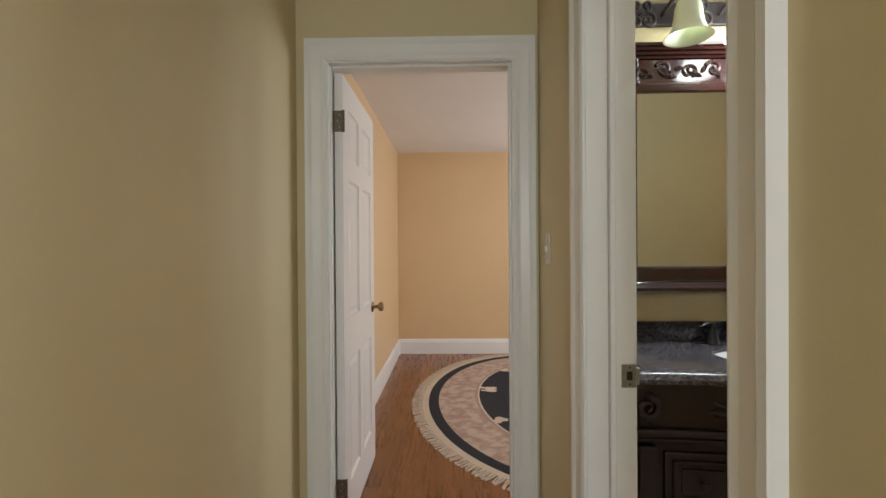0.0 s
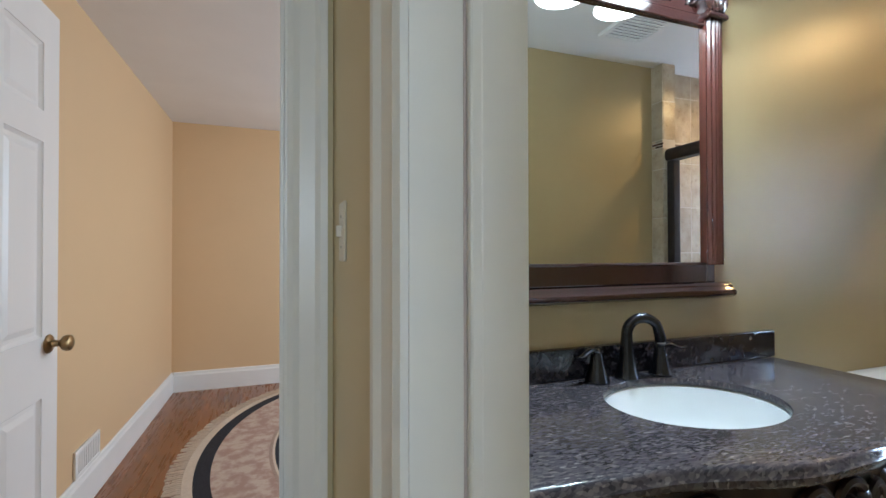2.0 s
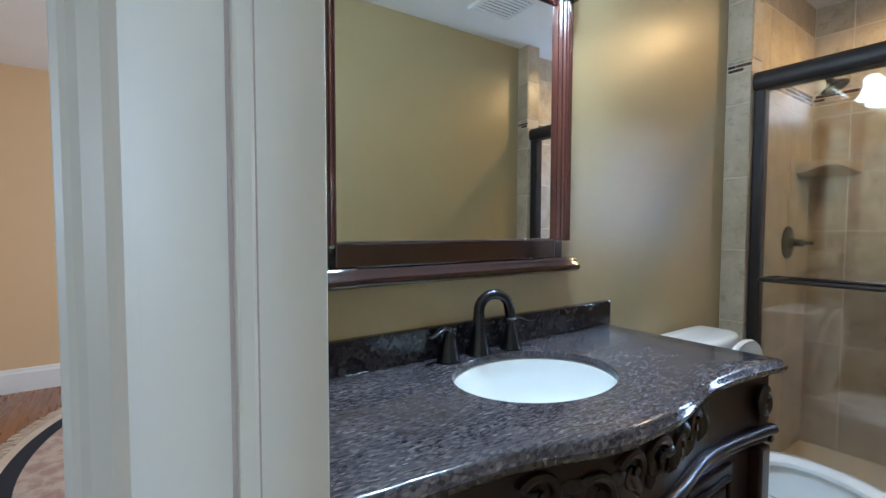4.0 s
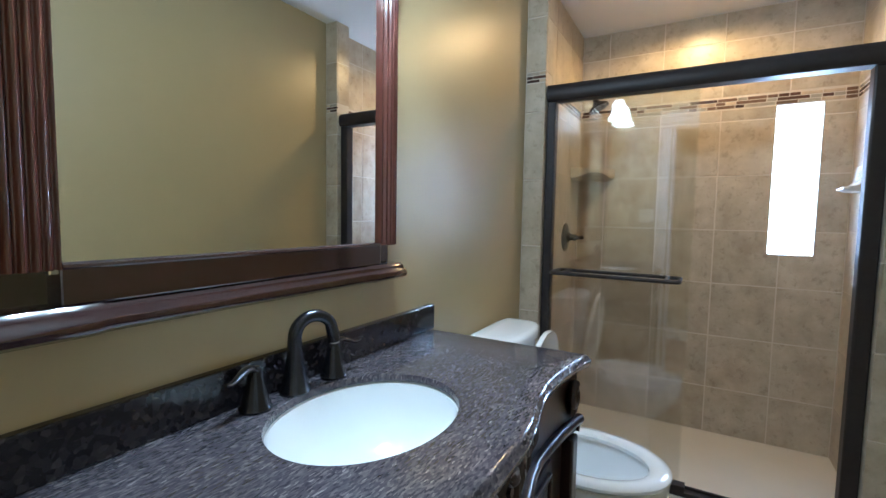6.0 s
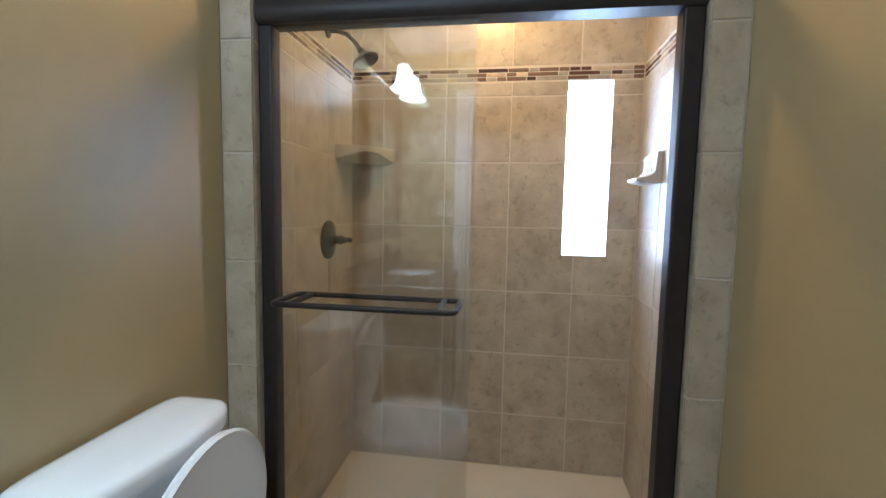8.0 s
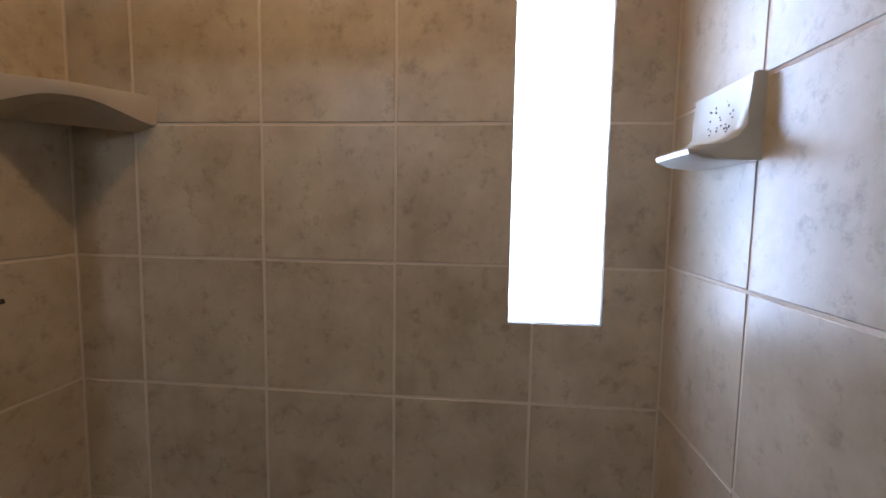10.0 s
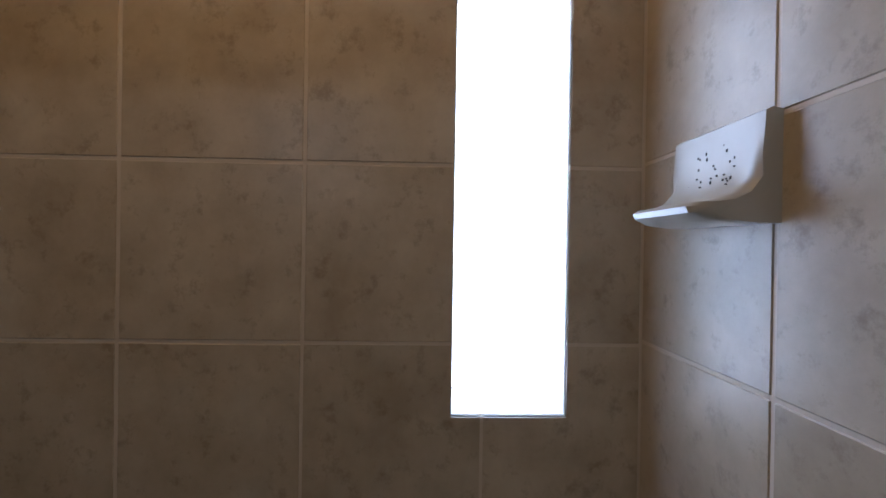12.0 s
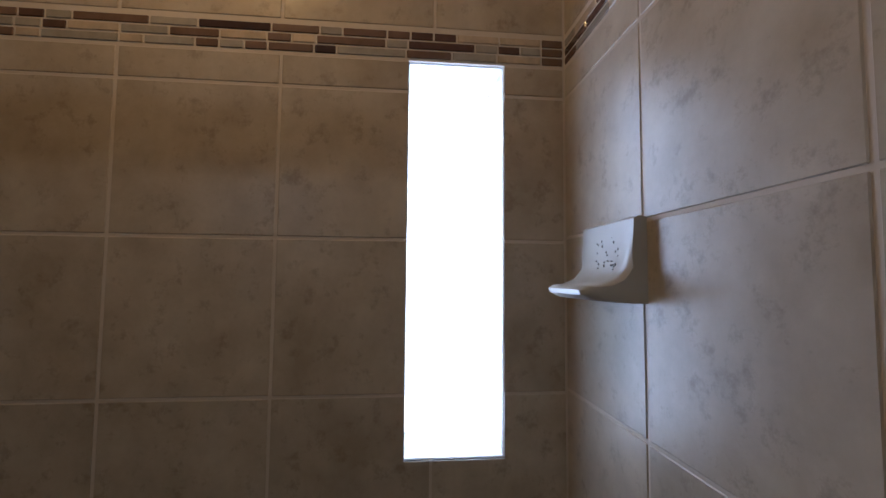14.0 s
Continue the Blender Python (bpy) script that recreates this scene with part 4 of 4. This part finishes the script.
# ---- shower ----
def shower_door():
    d = thing("shower_door", "sliding glass shower door in a dark bronze frame", "shower door")
    x0, x1, y0, y1 = 2.915, 2.970, 0.906, 2.089
    sec = [(0, 0), (0.064, 0), (0.074, 0.010), (0.078, 0.034), (0.074, 0.060), (0.060, 0.074), (0, 0.074)]
    bm = bmesh.new()
    sweep(bm, [((x1 + 0.005, y0 + 0.001, 1.800), (-1, 0)), ((x1 + 0.005, y1 - 0.001, 1.800), (-1, 0))], sec)
    part("header", bm, FRAME_BRONZE, d, "rounded dark bronze header rail", True)
    for ya, yb in ((y0, y0 + 0.052), (y1 - 0.040, y1)):
        bm = box(bmesh.new(), x0, x1, ya, yb, 0.101, 1.80, 0.006)
        part("post", bm, FRAME_BRONZE, d)
    bm = box(bmesh.new(), x0 - 0.004, x1 + 0.004, y0 + 0.052, y1 - 0.040, 0.101, 0.125, 0.004)
    box(bm, x0 + 0.024, x1 - 0.024, y0 + 0.052, y1 - 0.040, 0.125, 0.138, 0.003)
    part("bottom_track", bm, FRAME_BRONZE, d)
    part("guide", box(bmesh.new(), x0 - 0.012, x1 - 0.02, 1.445, 1.50, 0.125, 0.150, 0.004), FRAME_BRONZE, d)
    for name, x, ya, yb in (("outer_panel", 2.926, 1.466, 2.052), ("inner_panel", 2.955, 1.474, 2.047)):
        g = part(name, boxes([(x, x + 0.006, ya, yb, 0.139, 1.800)]), GLASS, d, "clear glass panel")
        g.visible_shadow = False
    # towel bar: a closed loop of round rod through the glass
    bm = bmesh.new()
    xa, xb, ya, yb, z, r = 2.872, 3.035, 1.506, 2.036, 1.011, 0.03
    pts = []
    for cx_, cy_, a0 in ((xb - 0.02, yb - 0.02, 0), (xa + 0.02, yb - 0.02, 90), (xa + 0.02, ya + 0.02, 180), (xb - 0.02, ya + 0.02, 270)):
        for k in range(5):
            a = radians(a0 + 22.5 * k)
            pts.append((cx_ + 0.02 * math.cos(a), cy_ + 0.02 * math.sin(a), z))
    tube(bm, pts + [pts[0]], 0.0085, 10, False)
    bar = part("towel_bar", bm, FRAME_BRONZE, d, "dark bronze towel bar loop", True)
    for y in (ya + 0.05, yb - 0.05):
        part("bracket", tube(bmesh.new(), [(2.876, y, z), (3.031, y, z)], 0.009, 10), FRAME_BRONZE, bar)


shower_door()


def shower_head():
    s = thing("wall_shower", "dark bronze shower head on a curved arm", "shower head", loc=(3.55, SL, 2.03))
    part("flange", lathe(bmesh.new(), [(0, 0), (0.030, 0), (0.028, 0.008), (0.014, 0.014), (0, 0.014)], pose(0, 0, 0, 90), 20), BRONZE, s, smooth=True)
    pts = [(0, 0, 0), (0, -0.05, -0.004), (0, -0.09, -0.020), (0, -0.125, -0.055), (0, -0.145, -0.085)]
    part("arm", tube(bmesh.new(), pts, 0.0095, 12), BRONZE, s, smooth=True)
    m = Matrix.Translation((0, -0.147, -0.088)) @ Matrix.Rotation(radians(152), 4, "X")
    bm = lathe(bmesh.new(), [(0, -0.012), (0.014, -0.010), (0.016, 0.004), (0.024, 0.018), (0.050, 0.034), (0.058, 0.044), (0.056, 0.052), (0, 0.052)], m, 28)
    part("head", bm, BRONZE, s, smooth=True)


def shower_valve():
    v = thing("shower_valve", "round dark bronze shower valve with a lever", "shower valve", loc=(3.555, SL, 1.150))
    part("plate", lathe(bmesh.new(), [(0, 0), (0.084, 0), (0.083, 0.006), (0.070, 0.011), (0.034, 0.016), (0.028, 0.026), (0.022, 0.030), (0, 0.030)], pose(0, 0, 0, 90), 36), BRONZE, v, smooth=True)
    bm = lathe(bmesh.new(), [(0.020, 0.028), (0.017, 0.045), (0.022, 0.055), (0.018, 0.066), (0.012, 0.074), (0.009, 0.090), (0.012, 0.098), (0.007, 0.108), (0, 0.110)], pose(0, 0, 0, 90), 20)
    tube(bm, [(0, -0.060, 0), (0.02, -0.064, -0.004), (0.045, -0.07, -0.006), (0.062, -0.078, -0.002)], [0.009, 0.008, 0.0065, 0.005], 10)
    part("lever", bm, BRONZE, v, "turned lever handle", True)


shower_head()
shower_valve()


def corner_shelf():
    """A dished corner shelf: thin scalloped lip, deep flanges on both walls."""
    bm = bmesh.new()
    loops = []
    for g, top, deep in ((-0.050, 0.0, 1.25), (-0.022, 0.0, 1.1), (-0.004, 0.0, 1.0), (0.002, 0.35, 0.45), (0.0, 1.0, 0.0), (-0.010, 1.0, 0.0), (-0.020, 0.8, 0.0)):
        loop = [(BX - 0.001, SL - 0.001, 1.576 - 0.060 * (1 - top))]
        for k in range(33):
            a = math.pi / 2 * k / 32
            r = (0.221 + g) * (1 - 0.14 * math.sin(2 * a) + 0.018 * math.cos(8 * a) * math.sin(2 * a))
            thick = 0.026 + 0.036 * abs(math.cos(2 * a)) ** 3
            loop.append((BX - 0.001 - r * math.sin(a), SL - 0.001 - r * math.cos(a), 1.576 - thick * (1 - top) * (deep if deep else 1)))
        loops.append(loop)
    stack(bm, loops)
    tagged(part("corner_shelf", bm, SHELF, smooth=True), "beige ceramic corner shelf on the tiled wall", "shelf")


corner_shelf()


def soap_dish():
    s = thing("soap_dish", "cream ceramic soap dish with dark specks, on tiled wall", "soap dish", loc=(3.632, SR, 1.412))
    bm = bmesh.new()
    rows = []
    n = 14
    prof = [(0.0, 0.118), (0.012, 0.120), (0.019, 0.116), (0.020, 0.095), (0.022, 0.070), (0.028, 0.047), (0.044, 0.030), (0.064, 0.022), (0.083, 0.020), (0.091, 0.015), (0.088, 0.008), (0.070, 0.0), (0.035, -0.003), (0.0, -0.003)]
    for x in (-0.075, -0.070, -0.062, -0.03, 0.0, 0.03, 0.062, 0.070, 0.075):
        e = abs(x) / 0.075
        cut = 1.0 if e < 0.8 else 1 - 0.25 * ((e - 0.8) / 0.2) ** 2
        side = 0.010 if e > 0.9 else (0.006 if e > 0.8 else 0)
        row = []
        for i, (o, h) in enumerate(prof):
            oo = o * (cut if h < 0.05 else 1)
            hh = h
            if not side and 3 <= i <= 6:
                oo, hh = oo - 0.005, hh - 0.004
            row.append((x * (1 - 0.13 * max(0, (o - 0.045) / 0.052)), oo, hh))
        rows.append(row)
    vs = [[bm.verts.new(p) for p in r] for r in rows]
    k = len(prof)
    for a, b in zip(vs, vs[1:]):
        for i in range(k):
            bm.faces.new((a[i], a[(i + 1) % k], b[(i + 1) % k], b[i]))
    bm.faces.new(vs[0][::-1])
    bm.faces.new(vs[-1])
    for q in bm.verts:
        q.co.x *= 1.14
    part("dish", bm, SOAP, s, smooth=True)
    rng = random.Random(4)
    bm = bmesh.new()
    for _ in range(45):
        x, z = rng.uniform(-0.055, 0.06), rng.uniform(0.045, 0.112)
        o = 0.0152 + 0.002 * max(0, 0.095 - z) / 0.025 + 0.004 * max(0, 0.07 - z) / 0.023
        w, h = rng.uniform(0.0005, 0.0011), rng.uniform(0.0007, 0.0020)
        box(bm, x - w, x + w, o - 0.001, o + 0.0006, z - h, z + h)
    tagged(part("specks", bm, SPECK, s, "dark specks"), kind="stuff")


soap_dish()

bm = lathe(bmesh.new(), [(0, 0.003), (0.030, 0.003), (0.050, 0.003), (0.055, 0.0)], pose(3.40, 1.72, 0.0202), 28)
drain = tagged(part("shower_drain", bm, NICKEL, smooth=True), "round metal drain in the shower pan", "drain")
for k in range(6):
    a = k * math.pi / 3
    part("drain_hole", lathe(bmesh.new(), [(0, 0), (0.006, 0), (0.006, 0.0008), (0, 0.0008)], pose(3.40 + 0.03 * math.cos(a), 1.72 + 0.03 * math.sin(a), 0.0233), 8), GAP, drain)


def downlight():
    d = thing("recessed_downlight", "round recessed ceiling light over the shower, lit", "ceiling light", loc=(3.45, 1.49, CZ))
    part("trim", lathe(bmesh.new(), [(0.062, -0.002), (0.080, -0.010), (0.095, -0.006), (0.098, 0)], Matrix(), 32), CEIL, d, "white trim ring", True)
    part("lens", lathe(bmesh.new(), [(0, -0.003), (0.062, -0.003)], Matrix(), 32), LENS, d, "glowing lens")


downlight()


def exhaust_fan():
    v = thing("ceiling_vent", "square grey ceiling exhaust vent with slats", "vent", loc=(2.40, 1.22, CZ))
    part("frame", boxes([(-0.14, 0.14, -0.14, -0.115, -0.018, 0), (-0.14, 0.14, 0.115, 0.14, -0.018, 0),
                         (-0.14, -0.115, -0.115, 0.115, -0.018, 0), (0.115, 0.14, -0.115, 0.115, -0.018, 0)]), CEIL, v)
    part("backing", boxes([(-0.115, 0.115, -0.115, 0.115, -0.004, -0.001)]), GAP, v)
    for k in range(9):
        y = -0.104 + 0.026 * k
        part("slat", box(bmesh.new(), -0.115, 0.115, y - 0.008, y + 0.008, -0.016, -0.012), CEIL, v)


exhaust_fan()


def switch_plate(name, m, gangs, label):
    s = thing(name, label, "light switch")
    w = 0.035 + 0.023 * (gangs - 1)
    s.matrix_world = m
    part("plate", box(bmesh.new(), -w, w, -0.006, 0, -0.058, 0.058, 0.003), PLATE, s)
    for g in range(gangs):
        x = (g - (gangs - 1) / 2) * 0.046
        part("toggle", box(bmesh.new(), x - 0.005, x + 0.005, -0.016, -0.004, -0.010, 0.012, 0.002), PLATE, s)
        for z in (-0.030, 0.030):
            part("screw", lathe(bmesh.new(), [(0, 0), (0.003, 0), (0.003, 0.001), (0, 0.001)], pose(x, -0.006, z, 90), 8), NICKEL, s)


switch_plate("light_switch", pose(HR, 2.13, 1.26, 0, 0, -90), 1, "ivory wall switch plate beside the bedroom doorway")
switch_plate("light_switch", pose(BW, 1.84, 1.30, 0, 0, 90), 2, "white double switch plate over the granite top")


# ---- bedroom ----
def bedroom_door():
    d = thing("door_1", "open white painted six-panel door", "door", loc=(-0.072, 2.392, 0))
    d["kind"] = "structure"
    w, t, h = 0.752, 0.035, 2.028
    ss, mid = 0.105, 0.09
    bm = bmesh.new()
    rails = ((0.008, 0.20), (0.755, 0.95), (1.58, 1.68), (1.90, h))
    box(bm, -t, 0, 0, ss, 0.008, h)
    box(bm, -t, 0, w - ss, w, 0.008, h)
    pw = (w - 2 * ss - mid) / 2
    for z0, z1 in rails:
        box(bm, -t, 0, ss, w - ss, z0, z1)
    for (_, za), (zb, _) in zip(rails, rails[1:]):
        box(bm, -t, 0, ss + pw, ss + pw + mid, za, zb)
    part("frame", bm, DOORWHITE, d)
    for (_, za), (zb, _) in zip(rails, rails[1:]):
        for y0 in (ss, ss + pw + mid):
            bm = bmesh.new()
            loops = []
            for g, x in ((0.0, -0.004), (0.010, -0.012), (0.022, -0.012), (0.040, -0.005)):
                loops.append([(x, y0 + g, za + g), (x, y0 + pw - g, za + g), (x, y0 + pw - g, zb - g), (x, y0 + g, zb - g)])
            back = [[(-t - q[0], q[1], q[2]) for q in lp] for lp in loops]
            stack(bm, back[::-1] + loops)
            part("panel", bm, DOORWHITE, d)
    for s, x in ((1, 0.0), (-1, -t)):
        bm = lathe(bmesh.new(), [(0, 0), (0.031, 0), (0.031, 0.004), (0.026, 0.009), (0.012, 0.012), (0.010, 0.030), (0.013, 0.034), (0.024, 0.042), (0.027, 0.052), (0.025, 0.062), (0.015, 0.067), (0, 0.067)],
                   pose(x, w - 0.068, 0.922, 0, 90 * s), 24)
        part("door_knob", bm, BRASS, d, "antique brass knob", True)
    for z in (0.17, 1.775):
        bm = boxes([(-0.004 - t + 0.002, 0.0, -0.0025, 0.0, z, z + 0.09)])
        tube(bm, [(0.005, -0.004, z - 0.002), (0.005, -0.004, z + 0.092)], 0.0055, 10)
        box(bm, -t - 0.006, 0.0, -0.0065, -0.004, z, z + 0.09)
        hg = part("hinge", bm, HINGE, d, "aged bronze butt hinge")
        for k in range(3):
            part("screw", lathe(bmesh.new(), [(0, 0), (0.0035, 0), (0.0035, 0.001), (0, 0.001)], pose(-0.012 - 0.008 * (k % 2), -0.0065, z + 0.018 + 0.027 * k, 90), 8), NICKEL, hg)


bedroom_door()


def rug():
    r = thing("round_rug", "oval cream and black rug with rose border and fringe", "rug", loc=(1.295, 4.17, -0.0058))
    a, b = 1.145, 1.52

    def ring(name, f0, f1, z, mat, label, wob=0.0, seg=160):
        bm = bmesh.new()
        loops = []
        for f, zz in ((f0, 0.0), (f0, z), ((f0 + f1) / 2, z + 0.001), (f1, z), (f1, 0.0)):
            loops.append([])
            for k in range(seg):
                th = 2 * math.pi * k / seg
                o = f + (wob * (math.sin(9 * th) + 0.6 * math.sin(23 * th + 1)) if f == f1 else 0)
                loops[-1].append(((a - 1 + 1 + (o - 1) * 1.2) * math.cos(th), (b + (o - 1) * 1.2) * math.sin(th), zz))
        stack(bm, loops, False, False)
        part(name, bm, mat, r, label)
    ring("cream_border", 1.0, 0.957, 0.012, RUGCREAM, "cream border")
    ring("black_band", 0.958, 0.888, 0.0125, RUGBLACK, "black band")
    ring("rose_field", 0.889, 0.632, 0.013, RUGPINK, "mottled rose field")
    ring("thin_line", 0.634, 0.618, 0.0135, RUGLINE, "thin brown line")
    ring("pale_edge", 0.619, 0.606, 0.0132, RUGCREAM, "pale edging")
    ring("dark_centre", 0.608, 0.02, 0.0128, RUGBLACK, "dark navy centre")
    rng = random.Random(8)
    bm = bmesh.new()
    for k in range(26):
        th = 2 * math.pi * k / 26 + rng.uniform(-0.05, 0.05)
        if k % 3 == 0:
            for j in range(7):
                o = 0.60 - rng.uniform(0, 0.09)
                ph = th + rng.uniform(-0.05, 0.05)
                x, y = (a + (o - 1) * 1.2) * math.cos(ph), (b + (o - 1) * 1.2) * math.sin(ph)
                lathe(bm, [(0, 0.0165), (0.015, 0.0162), (rng.uniform(0.02, 0.04), 0.013)], pose(x, y, 0), 9)
    tagged(part("flowers", bm, RUGCREAM, r, "small cream flowers round the centre"), kind="stuff")
    bm = bmesh.new()
    n = 420
    for k in range(n):
        th = 2 * math.pi * k / n + rng.uniform(-0.004, 0.004)
        c, s = math.cos(th), math.sin(th)
        nx, ny = Vector((c / a, s / b)).normalized()
        bend = rng.uniform(-0.018, 0.018)
        pts = [(a * c + nx * q - ny * bend * (q / 0.08) ** 2, b * s + ny * q + nx * bend * (q / 0.08) ** 2, z) for q, z in ((-0.01, 0.009), (0.02, 0.010), (0.05, 0.007), (0.075 + rng.uniform(0, 0.015), 0.004))]
        tube(bm, pts, [0.004, 0.008, 0.006, 0.009], 5)
    tagged(part("fringe", bm, RUGCREAM, r, "knotted cream fringe"), kind="stuff")


rug()


def wall_register():
    v = thing("wall_register", "white metal wall register just over the baseboard", "vent", loc=(-0.24, 3.90, 0.178))
    part("frame", boxes([(0, 0.012, -0.15, 0.15, 0, 0.018), (0, 0.012, -0.15, 0.15, 0.112, 0.13), (0, 0.012, -0.15, -0.13, 0.018, 0.112), (0, 0.012, 0.13, 0.15, 0.018, 0.112)], 0.002), WHITE, v)
    part("backing", boxes([(0.001, 0.003, -0.13, 0.13, 0.018, 0.112)]), GAP, v)
    for k in range(12):
        y = -0.119 + 0.0217 * k
        part("slat", box(bmesh.new(), 0.004, 0.010, y - 0.0075, y + 0.0075, 0.018, 0.112), WHITE, v)


wall_register()

# ---- pieces: tiles, mosaic and planks ----
PIECE = {}


def piece(name, sx, sy, sz, mat, parent, centre, bevel=0.0016):
    """One tile or plank; alike sizes share their mesh."""
    key = (name, round(sx, 3), round(sy, 3), round(sz, 3), mat.name)
    if key not in PIECE:
        bm = box(bmesh.new(), -sx / 2, sx / 2, -sy / 2, sy / 2, -sz / 2, sz / 2, bevel, 1)
        me = bpy.data.meshes.new(name)
        bm.to_mesh(me)
        bm.free()
        me.materials.append(mat)
        PIECE[key] = me
    ob = new(name, PIECE[key])
    ob.location, ob.parent = centre, parent
    return ob


P, G = 0.307, 0.0055
ROWS = [0.019, 0.291, 0.598, 0.905, 1.212, 1.518, 1.822, 1.888]
ROWS_TOP = [1.957, 2.262, CZ]
BANDS = list(zip(ROWS, ROWS[1:])) + list(zip(ROWS_TOP, ROWS_TOP[1:]))
BACK_Y = [SR, 1.066, 1.373, 1.680, 1.987, SL]
SIDE_X = [2.945, 3.248, 3.555, BX]
WIN = (0.919, 1.119, 1.086, 1.888)


def cut_tile(pts):
    """A back-wall tile with a corner sawn out for the window; pts go round its face."""
    bm = bmesh.new()
    stack(bm, [[(BX + d, y, z) for y, z in pts] for d in (0.0, 0.009)])
    part("tile", bm, TILE, wall_sb)


for y0, y1 in zip(BACK_Y, BACK_Y[1:]):
    for z0, z1 in BANDS:
        a, b, c, d = y0 + G / 2, y1 - G / 2, z0 + G / 2, z1 - G / 2
        if y0 < WIN[1] < y1 and z0 < WIN[2] < z1:
            cut_tile([(a, c), (b, c), (b, d), (WIN[1], d), (WIN[1], WIN[2]), (a, WIN[2])])
            continue
        if y0 < WIN[0] < y1 and z0 < WIN[2] < z1:
            cut_tile([(a, c), (b, c), (b, WIN[2]), (WIN[0], WIN[2]), (WIN[0], d), (a, d)])
            continue
        if WIN[2] < z0 + 0.01 and z1 < WIN[3] + 0.01:
            if y0 < WIN[1] < y1:
                a = WIN[1]
            elif y0 < WIN[0] < y1:
                b = WIN[0]
        piece("tile", 0.009, b - a, d - c, TILE, wall_sb, (BX + 0.0045, (a + b) / 2, (c + d) / 2))
for wall, y in ((wall_sl, SL + 0.0045), (wall_sr, SR - 0.0045)):
    raised = [(a + (0.008 if 0.1 < a < 1.6 else 0), b + (0.008 if b < 1.6 else 0)) for a, b in BANDS] if wall is wall_sr else BANDS
    for x0, x1 in zip([2.992] + SIDE_X[1:], SIDE_X[1:]):
        for z0, z1 in raised:
            piece("tile", x1 - x0 - G, 0.009, z1 - z0 - G, TILE, wall, ((x0 + x1) / 2, y, (z0 + z1) / 2))

# mosaic band: three thin rows of sticks
rng = random.Random(21)
for wall, axis, a0, a1, fixed in ((wall_sb, "y", SR + 0.002, SL - 0.002, BX + 0.0042), (wall_sl, "x", 2.994, BX - 0.004, SL + 0.0042), (wall_sr, "x", 2.994, BX - 0.004, SR - 0.0042)):
    for row in range(3):
        z = 1.901 + row * 0.0195
        a = a0
        while a < a1 - 0.012:
            ln = min(rng.choice((0.045, 0.048, 0.09, 0.095, 0.14)), a1 - a)
            mat = rng.choice((MOSAICS[0], MOSAICS[4], MOSAICS[1], MOSAICS[2], MOSAICS[3], MOSAICS[3], MOSAICS[1], MOSAICS[2]))
            if axis == "y":
                piece("mosaic_tile", 0.010, ln - 0.004, 0.0158, mat, wall, (fixed, a + ln / 2, z), 0.0012)
            else:
                piece("mosaic_tile", ln - 0.004, 0.010, 0.0145, mat, wall, (a + ln / 2, fixed, z), 0.0012)
            a += ln

# tiled jambs: front and inner faces
JROWS = [0.0, 0.20, 0.51, 0.82, 1.13, 1.44, 1.75, 1.885]
for wall, y0, y1, inner in ((jamb_l, 2.090, VW - 0.001, 2.0945), (jamb_r, SW + 0.001, 0.905, 0.9005)):
    for z0, z1 in list(zip(JROWS, JROWS[1:])) + [(1.935, 2.18), (2.18, CZ)]:
        piece("tile", 0.009, y1 - y0 - 0.002, z1 - z0 - G, TILE, wall, (2.8895, (y0 + y1) / 2, (z0 + z1) / 2))
        piece("tile", 0.095, 0.008, z1 - z0 - G, TILE, wall, (2.943, inner, (z0 + z1) / 2))
    for row in range(3):
        z = 1.894 + row * 0.0166
        piece("mosaic_tile", 0.009, (y1 - y0) * 0.62, 0.0118, MOSAICS[(0, 4, 2)[row]], wall, (2.8895, y0 + (y1 - y0) * (0.33 if row % 2 else 0.64), z), 0.0012)
        piece("mosaic_tile", 0.009, (y1 - y0) * 0.30, 0.0118, MOSAICS[(3, 0, 3)[row]], wall, (2.8895, y0 + (y1 - y0) * (0.82 if row % 2 else 0.15), z), 0.0012)

# bedroom floor planks
rng = random.Random(3)
w = 0.083
for k in range(28):
    x = -0.235 + w * (k + 0.5)
    y = EY0 - rng.uniform(0, 0.8)
    while y < 5.76:
        ln = rng.choice((0.7, 0.95, 1.2))
        a, b = max(y, EY0), min(y + ln, 5.76)
        if b - a > 0.05:
            piece("plank", w - 0.0006, round(b - a, 2) - 0.0008, 0.012, WOODFLOOR, floor_bed, (x, (a + b) / 2, -0.006), 0.0004)
        y += ln
bm = boxes([(-0.235 + w * 28, 3.3, EY0, 5.76, -0.012, 0)])
tagged(part("planks", bm, WOODFLOOR, floor_bed), kind="stuff")
